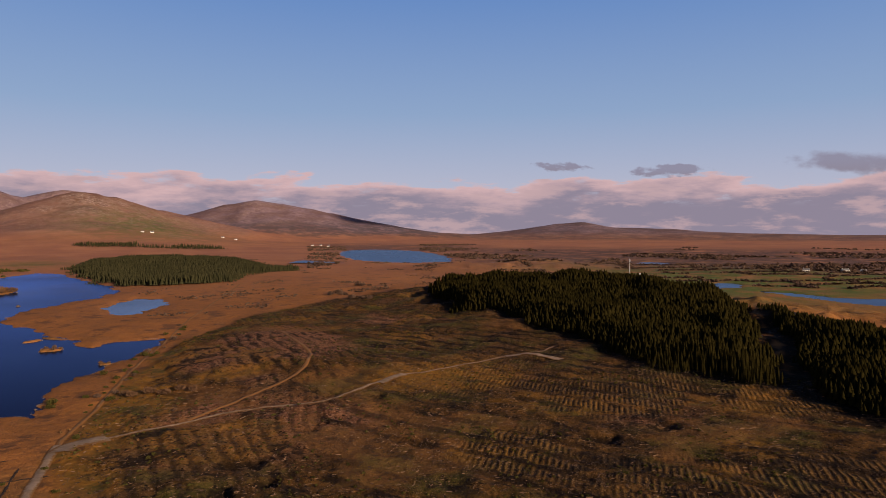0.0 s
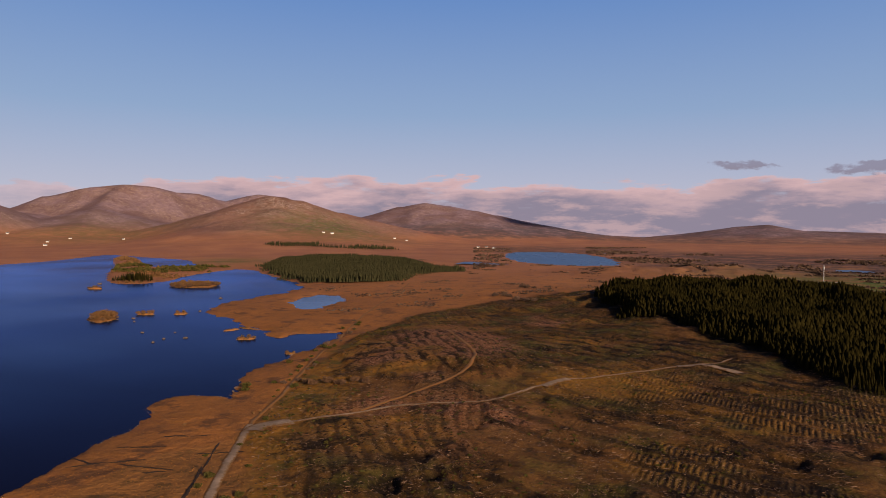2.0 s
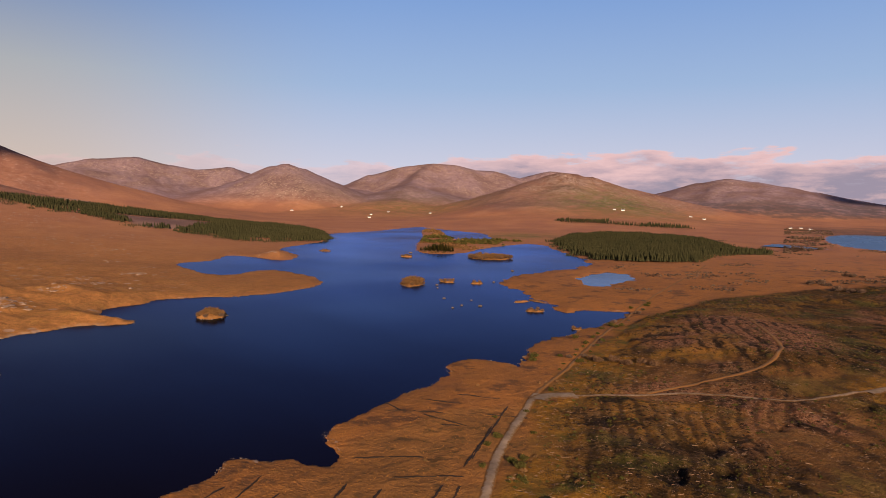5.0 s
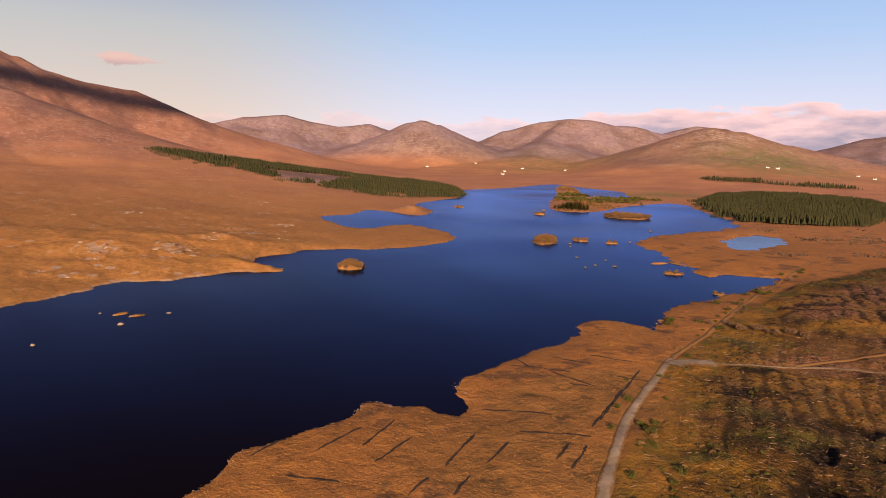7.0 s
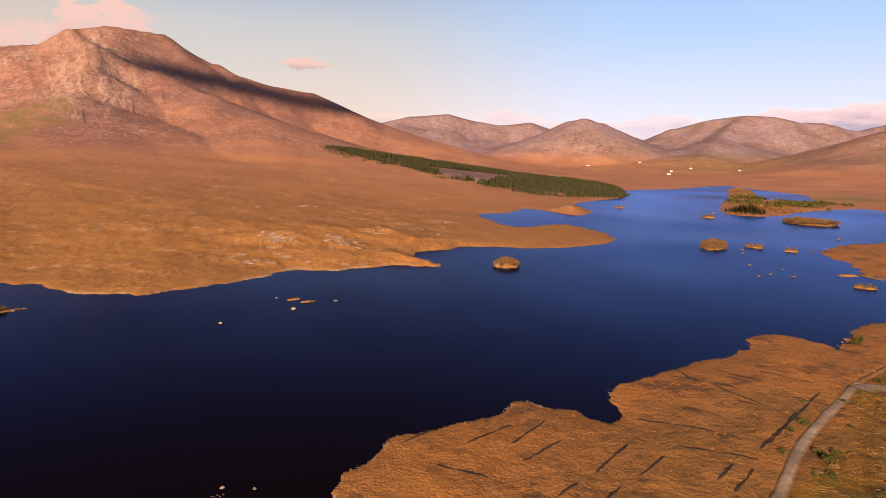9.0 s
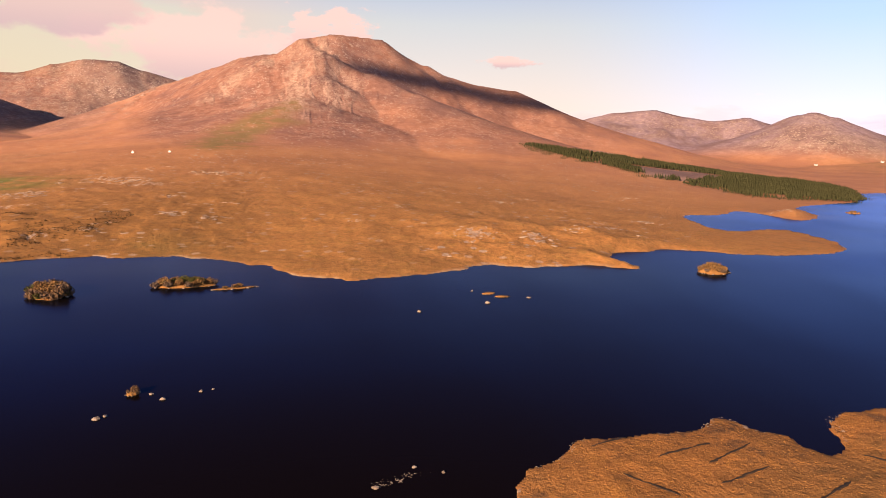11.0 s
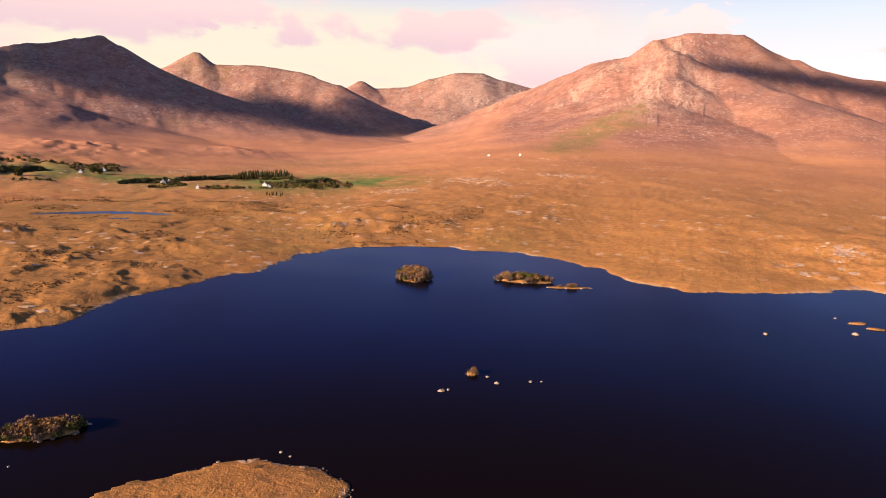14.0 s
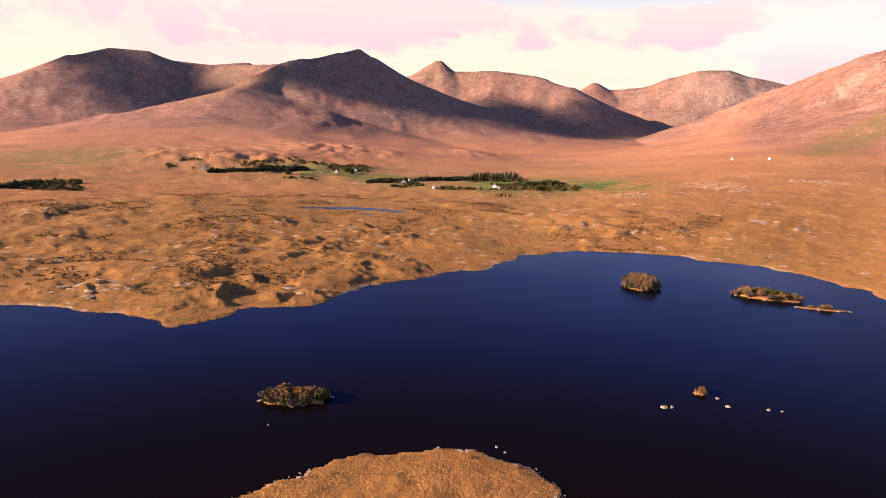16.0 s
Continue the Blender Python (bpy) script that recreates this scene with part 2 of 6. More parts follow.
    brash = k.mix(k.range(k.noise(15, 5, 0.65, twist=0.8), 0.56, 0.63, 0.0, 0.85), brash, (0.018, 0.012, 0.008))
    c = k.mix(cut, c, brash)
    # black laid over: bare peat, with row and plantation shade painted in
    c = k.mix(k.math("MULTIPLY", k.attr("peat_shade"), k.range(k.noise(2.5, 4, 0.7), 0.18, 0.42)), c, (0.014, 0.009, 0.006))
    # pale quartzite
    stone = k.mix(k.range(k.noise(2.5, 5, 0.7), 0.35, 0.7), (0.43, 0.285, 0.205), (0.23, 0.140, 0.098))
    c = k.mix(k.range(k.math("MULTIPLY", k.math("POWER", k.attr("rock"), 0.5), k.noise(6.0, 6, 0.70, k.scaled((0.7, 1.2, 1.0)))), 0.50, 0.53, 0.0, 0.9), c, stone)
    c = k.mix(k.math("MULTIPLY", k.attr("strand"), k.range(k.noise(3, 4, 0.7), 0.36, 0.50)), c, (0.38, 0.245, 0.150))
    spot = k.math("MULTIPLY", k.range(k.cells(13), 0.24, 0.18), k.range(k.noise(120, 3), 0.42, 0.60))
    c = k.mix(k.math("MULTIPLY", spot, k.attr("speck")), c, stone)
    crag = k.mix(k.range(k.noise(16, 6, 0.7), 0.3, 0.7), (0.40, 0.265, 0.205), (0.17, 0.100, 0.085))
    streak = k.range(k.noise(34, 7, 0.72, k.scaled((1.0, 1.0, 0.35)), 0.6), 0.44, 0.56)
    c = k.mix(k.math("MULTIPLY", k.attr("crag"), k.math("MULTIPLY", streak, k.range(k.noise(150, 4, 0.6), 0.30, 0.52))), c, crag)
    c = k.mix(k.math("MULTIPLY", k.attr("crag"), k.range(k.noise(70, 7, 0.7, None, 1.2), 0.42, 0.34, 0.0, 0.6)), c, (0.135, 0.082, 0.078))
    fleck = k.math("MULTIPLY", k.range(k.noise(11, 6, 0.78, k.scaled((1.0, 1.0, 0.6))), 0.555, 0.585), k.range(k.noise(90, 4, 0.6), 0.40, 0.52))
    c = k.mix(k.math("MULTIPLY", k.math("MAXIMUM", k.attr("crag"), k.math("MULTIPLY", k.attr("scree"), 0.45)), fleck), c, (0.47, 0.34, 0.28))
    # dark streaks painted on as the shade in rock clefts
    cleft_shade = k.math("MULTIPLY", k.range(k.noise(17, 6, 0.75, k.scaled((1.3, 1.3, 0.4)), 0.5), 0.42, 0.39), k.attr("crag"))
    c = k.mix(k.math("MULTIPLY", cleft_shade, 0.7), c, (0.095, 0.058, 0.056))
    rib = k.math("MULTIPLY", k.attr("ribs"), k.range(k.noise(20, 7, 0.72, k.scaled((0.5, 1.3, 0.5)), 0.4), 0.44, 0.53))
    c = k.mix(rib, c, k.mix(k.range(k.noise(9, 5, 0.7), 0.35, 0.65), (0.42, 0.265, 0.20), (0.22, 0.125, 0.095)))
    k.color(c)
    # heights in metres
    h = k.math("ADD", k.math("MULTIPLY", fine, 0.75), k.math("MULTIPLY", tuft, 0.32))
    rock_h = k.math("ADD", k.math("MULTIPLY", k.noise(18, 9, 0.82), 8.0), k.math("MULTIPLY", k.noise(6, 5, 0.7), 1.5))
    h = k.math("ADD", h, k.math("MULTIPLY", k.math("MAXIMUM", k.attr("crag"), k.math("MULTIPLY", k.attr("heath_haze"), 0.05)), rock_h))
    h = k.math("ADD", h, k.math("MULTIPLY", ridge, 0.6))
    h = k.math("ADD", h, k.math("MULTIPLY", k.math("MULTIPLY", cut, k.noise(1.4, 4, 0.75)), 1.3))
    k.bump(h, 1.0, 1.0)
    return k.m


def water_material(name, rough, body, sheen, ior, fall):
    """Peaty water: a dark body under a wind-ruffled surface that mirrors the sky more the flatter it is seen."""
    k = Nodes(name, 0.9, 0.0)
    k.color(body)
    breeze = k.range(k.noise(120, 4, 0.55, k.scaled((1.0, 0.45, 1.0))), 0.40, 0.62, 0.1, 1.0)
    g, f, m, w = (k.t.nodes.new("ShaderNode" + n) for n in ("BsdfGlossy", "Fresnel", "MixShader", "Bump"))
    # sheen tints what is mirrored, putting sky blue into the gloss
    k.put(sheen, g.inputs["Color"])
    k.put(k.range(breeze, 0.1, 1.0, rough * 0.8, rough * 1.25), g.inputs["Roughness"])
    w.inputs["Distance"].default_value = 0.04
    k.put(k.math("MULTIPLY", k.noise(1.4, 2, 0.6), breeze), w.inputs["Height"])
    k.put(w.outputs[0], g.inputs["Normal"])
    f.inputs["IOR"].default_value = ior
    ruffle = k.range(k.noise(260, 5, 0.6, k.scaled((0.35, 1.0, 1.0)), 0.6), 0.35, 0.70, 0.85, 1.3)
    k.put(k.math("MULTIPLY", k.math("MULTIPLY", k.math("POWER", f.outputs[0], fall), 1.6), ruffle), m.inputs[0])
    k.put(k.b.outputs[0], m.inputs[1])
    k.put(g.outputs[0], m.inputs[2])
    k.put(m.outputs[0], k.t.nodes["Material Output"].inputs[0])
    return k.m


def road_material(name, stone, dust, pale, turf, hold=0.80):
    """Loose stone, frayed by turf along its edges."""
    k = Nodes(name, 0.95, 0.1)
    c = k.mix(k.range(k.noise(2.2, 5, 0.7), 0.35, 0.65), stone, dust)
    c = k.mix(k.range(k.noise(11, 3), 0.5, 0.7), c, pale)
    worn = k.math("ADD", k.math("MULTIPLY", k.attr("verge"), 0.55), k.noise(1.6, 5, 0.75))
    c = k.mix(k.range(worn, hold, hold + 0.18), c, turf)
    k.color(c).bump(k.noise(0.25, 3, 0.7), 0.05, 0.6)
    return k.m


def needle_material(name, a, b, c):
    k = Nodes(name, 0.95, 0.0)
    base = k.mix(k.range(k.island(), 0.0, 1.0), a, b)
    base = k.mix(k.range(k.noise(1.3, 3, 0.7), 0.4, 0.7, 0.0, 0.7), base, c)
    k.color(k.mix(k.range(k.noise(60, 2), 0.35, 0.65, 0.0, 0.5), base, b))
    return k.m


def plain_material(name, a, b, size, rough=0.85, spec=0.2, depth=0.0):
    k = Nodes(name, rough, spec)
    n = k.noise(size, 5, 0.65)
    k.color(k.mix(k.range(n, 0.32, 0.68), a, b))
    if depth:
        k.bump(n, depth, 0.7)
    return k.m


MOOR = ground_material()
TRACK = road_material("gravel_track", (0.27, 0.185, 0.125), (0.17, 0.118, 0.080), (0.33, 0.235, 0.165), (0.17, 0.082, 0.028))
WATER, FAR_WATER = water_material("lake_water", 0.20, (0.0040, 0.0021, 0.0014), (0.27, 0.395, 0.76), 1.33, 1.8), water_material("rippled_far_water", 0.30, (0.006, 0.010, 0.020), (0.26, 0.33, 0.41), 1.30, 1.0)
POOL_WATER = water_material("still_pool_water", 0.12, (0.006, 0.010, 0.020), (0.31, 0.38, 0.51), 1.33, 1.0)
RUTTED_TRACK = road_material("rutted_stony_track", (0.235, 0.150, 0.092), (0.12, 0.075, 0.045), (0.28, 0.19, 0.13), (0.10, 0.050, 0.020), 0.80)
OLD_TRACK = road_material("grassy_old_track", (0.20, 0.112, 0.05), (0.11, 0.060, 0.028), (0.25, 0.15, 0.08), (0.20, 0.088, 0.028), 0.58)
# peat colour darkened to stand for shaded trench sides
SHADED_PEAT = plain_material("shaded_peat", (0.045, 0.023, 0.012), (0.015, 0.010, 0.007), 1.6)
SPRUCE = needle_material("spruce_needles", (0.014, 0.012, 0.0035), (0.026, 0.020, 0.0055), (0.007, 0.0065, 0.0022))
BARK = plain_material("bark", (0.10, 0.07, 0.05), (0.05, 0.035, 0.025), 0.4)
SPRUCE_GREEN = needle_material("young_spruce_needles", (0.030, 0.030, 0.014), (0.052, 0.047, 0.022), (0.016, 0.017, 0.008))
GORSE = needle_material("gorse_leaves", (0.045, 0.048, 0.014), (0.085, 0.068, 0.020), (0.024, 0.024, 0.009))
BARE_SCRUB = needle_material("bare_birch_twigs", (0.105, 0.062, 0.040), (0.14, 0.075, 0.040), (0.06, 0.038, 0.025))
RUST_SCRUB = needle_material("rusty_willow_twigs", (0.185, 0.088, 0.038), (0.140, 0.074, 0.032), (0.085, 0.060, 0.024))
DARK_SCRUB = needle_material("dark_alder_twigs", (0.095, 0.060, 0.046), (0.13, 0.080, 0.055), (0.05, 0.036, 0.028))
HEATHER = needle_material("dark_heather", (0.075, 0.042, 0.020), (0.115, 0.062, 0.026), (0.040, 0.025, 0.014))
DEADWOOD = plain_material("grey_deadwood", (0.26, 0.155, 0.095), (0.10, 0.060, 0.035), 2.5)
BRASH = plain_material("brown_brash", (0.085, 0.045, 0.022), (0.035, 0.020, 0.012), 0.8)
QUARTZITE = plain_material("pale_quartzite", (0.30, 0.215, 0.16), (0.12, 0.082, 0.062), 1.2, 0.9, 0.2, 0.1)
LICHEN_ROCK = plain_material("lichened_quartzite", (0.38, 0.255, 0.180), (0.19, 0.118, 0.080), 0.9, 0.95, 0.05, 0.1)
DARK_ROCK = plain_material("wet_dark_rock", (0.055, 0.038, 0.028), (0.15, 0.095, 0.065), 0.9, 0.7, 0.3, 0.1)
WHITEWASH = plain_material("whitewashed_wall", (0.78, 0.76, 0.72), (0.66, 0.63, 0.58), 2.5)
SLATE = plain_material("grey_slates", (0.10, 0.10, 0.11), (0.16, 0.15, 0.15), 0.7, 0.6)
PANE = plain_material("dark_window_glass", (0.02, 0.022, 0.025), (0.03, 0.032, 0.035), 1.0, 0.15, 0.5)
PAINT = plain_material("red_door_paint", (0.25, 0.05, 0.04), (0.20, 0.04, 0.03), 1.0, 0.5)
STEEL = plain_material("galvanised_steel", (0.55, 0.56, 0.57), (0.42, 0.43, 0.44), 0.8, 0.45, 0.5)
CONCRETE = plain_material("pale_concrete", (0.55, 0.52, 0.48), (0.42, 0.40, 0.37), 0.9)
TUSSOCK = needle_material("tawny_moor_grass", (0.44, 0.182, 0.045), (0.34, 0.148, 0.038), (0.24, 0.112, 0.03))
# ---- the lie of the land ----
def grid_noise(x, y, size, seed=0):
    """Smooth value noise in -1..1 with cells of that size."""
    u, v = x / size + seed * 17.31, y / size - seed * 9.77
    i, j = np.floor(u).astype(np.int64), np.floor(v).astype(np.int64)
    fu, fv = u - i, v - j
    fu, fv = fu * fu * fu * (fu * (fu * 6 - 15) + 10), fv * fv * fv * (fv * (fv * 6 - 15) + 10)

    def cell(a, b):
        h = (a * 374761393 + b * 668265263 + seed * 1442695) & 0xFFFFFFFF
        h = ((h ^ (h >> 13)) * 1274126177) & 0xFFFFFFFF
        return ((h ^ (h >> 16)) & 0xFFFF) / 32767.5 - 1
    a, b, c, d = cell(i, j), cell(i + 1, j), cell(i, j + 1), cell(i + 1, j + 1)
    return (a * (1 - fu) + b * fu) * (1 - fv) + (c * (1 - fu) + d * fu) * fv


def fbm(x, y, size, octaves=4, seed=0, gain=0.5):
    total, amp = 0.0, 1.0
    for o in range(octaves):
        total = total + amp * grid_noise(x, y, size / 2 ** o, seed + o)
        amp *= gain
    return total


def ridged(x, y, size, octaves=4, seed=0):
    total, amp = 0.0, 1.0
    for o in range(octaves):
        total = total + amp * (1 - 2 * np.abs(grid_noise(x, y, size / 2 ** o, seed + o)))
        amp *= 0.5
    return total


def step(a, b, v):
    u = np.clip((v - a) / (b - a), 0, 1)
    return u * u * (3 - 2 * u)


def rounded(points, n=4):
    """A closed outline through the points, rounded between them."""
    p = np.array(points, float)
    a, b, c, d = np.roll(p, 1, 0), p, np.roll(p, -1, 0), np.roll(p, -2, 0)
    out = []
    for k in range(n):
        t = k / n
        out.append(0.5 * (2 * b + (c - a) * t + (2 * a - 5 * b + 4 * c - d) * t * t + (3 * b - a - 3 * c + d) * t ** 3))
    return np.stack(out, 1).reshape(-1, 2)


def outline_distance(x, y, outline):
    """Distance to a closed outline, positive outside it."""
    best = np.full(x.shape, 1e12)
    inside = np.zeros(x.shape, bool)
    for (ax, ay), (bx, by) in zip(outline, np.roll(outline, -1, 0)):
        dx, dy = bx - ax, by - ay
        t = np.clip(((x - ax) * dx + (y - ay) * dy) / (dx * dx + dy * dy + 1e-9), 0, 1)
        best = np.minimum(best, (x - ax - t * dx) ** 2 + (y - ay - t * dy) ** 2)
        if ay != by:
            inside ^= ((ay > y) != (by > y)) & (x < dx * (y - ay) / dy + ax)
    return np.where(inside, -1, 1) * np.sqrt(best)


def line_distance(x, y, line):
    """Distance to an open line and the height along it, where the line has one."""
    line = np.array(line, float)
    best, zs = np.full(x.shape, 1e12), np.zeros(x.shape)
    for a, b in zip(line[:-1], line[1:]):
        dx, dy = b[0] - a[0], b[1] - a[1]
        t = np.clip(((x - a[0]) * dx + (y - a[1]) * dy) / (dx * dx + dy * dy + 1e-9), 0, 1)
        d = (x - a[0] - t * dx) ** 2 + (y - a[1] - t * dy) ** 2
        if line.shape[1] > 2:
            s = t * t * (3 - 2 * t) * 0.5 + t * 0.5
            zs = np.where(d < best, a[2] + s * (b[2] - a[2]), zs)
        best = np.minimum(best, d)
    return np.sqrt(best), zs


def polar(bearing, r, rise=None):
    """A place by its bearing and distance, and its height by the angle at which it rises over the eye's level."""
    b = radians(bearing)
    p = (-math.sin(b) * r, math.cos(b) * r)
    return p if rise is None else (*p, EYE + r * math.tan(radians(rise)))


# the lake's shore, stretch by stretch
BOG_SHORE = [(-128, 46), (-134, 51), (-145, 63), (-145, 74), (-151, 91), (-154, 101), (-146, 106), (-142, 113), (-132, 113), (-133, 121),
             (-148, 129), (-155, 142), (-157, 164), (-164, 188), (-170, 212), (-177, 232), (-174, 244), (-158, 247), (-147, 241),
             (-159, 260), (-172, 302), (-169, 330), (-174, 364), (-176, 390), (-181, 427)]
MARSH_SHORE = [(-203, 408), (-209, 391), (-234, 412), (-272, 449), (-310, 477), (-335, 506), (-355, 574), (-352, 640), (-357, 710),
               (-389, 786), (-470, 880), (-545, 971), (-600, 1040), (-700, 1080), (-830, 1200), (-935, 1330), (-1064, 1400), (-1250, 1500), (-1330, 1530),
               (-1180, 1201), (-1126, 993)]
TONGUE_SHORE = [(-980, 860), (-912, 801), (-863, 711), (-821, 636), (-770, 598), (-690, 560), (-642, 498), (-706, 501), (-742, 490), (-692, 433), (-687, 391),
                (-611, 361), (-550, 357), (-560, 420), (-468, 403), (-428, 363), (-412, 320), (-424, 275), (-439, 245), (-433, 214),
                (-423, 191), (-408, 182), (-377, 188), (-371, 175), (-380, 163), (-376, 140), (-374, 120), (-382, 90), (-366, 69), (-352, 45)]
HILL_SHORE = [(-345, 22), (-339, 10), (-351, -14), (-367, -23), (-386, -42), (-404, -68), (-414, -86), (-414, -105), (-410, -128),
              (-411, -150), (-402, -172), (-375, -204), (-325, -207), (-293, -201), (-276, -214), (-251, -215), (-226, -216), (-205, -217),
              (-183, -211), (-167, -216), (-156, -226), (-130, -223), (-122, -232), (-117, -251), (-109, -276), (-100, -292), (-94, -303)]
HIDDEN_SHORE = [(-60, -330), (-20, -300), (0, -220), (-20, -150), (-50, -115), (-73, -103), (-90, -103), (-105, -92), (-117, -84), (-118, -72),
                (-119, -64), (-112, -56), (-90, -50), (-70, -30), (-65, 0), (-80, 20), (-110, 36)]
LAKE = rounded(BOG_SHORE + MARSH_SHORE + TONGUE_SHORE + HILL_SHORE + HIDDEN_SHORE, 3)
POND = rounded([(-289, 569), (-303, 625), (-305, 668), (-274, 651), (-249, 577), (-257, 537)], 3)
MARSH_ISLE = rounded([(-663, 763), (-601, 725), (-579, 772), (-610, 855), (-638, 973), (-655, 1075), (-731, 1095), (-779, 1063), (-815, 1067), (-894, 1131),
                      (-1040, 1300), (-1180, 1440), (-1150, 1350), (-914, 1073), (-775, 897)], 3)
# farther waters with a level of their own: outline and height
FAR_WATERS = [
    (rounded([(-221, 1521), (-295, 1960), (-250, 2130), (-150, 2100), (-45, 1880), (11, 1563), (16, 1400), (2, 1318), (-81, 1300), (-161, 1378)], 3), 5.0),
    (rounded([polar(-16.3, 1330), polar(-17.0, 1400), polar(-18.6, 1370), polar(-18.2, 1300)], 3), 4.0),
    (rounded([polar(-21.8, 850), polar(-22.5, 900), polar(-24.4, 870), polar(-24.0, 790), polar(-22.8, 800)], 3), 3.0),
    (rounded([polar(-26.0, 800), polar(-30.0, 760), polar(-36.0, 770), polar(-40.0, 760), polar(-38.0, 690), polar(-33.0, 700), polar(-29.0, 735)], 3), 3.0),
    (rounded([(-396, -486), (-420, -474), (-440, -450), (-446, -400), (-434, -396), (-424, -430), (-408, -456)], 3), 4.0),
]
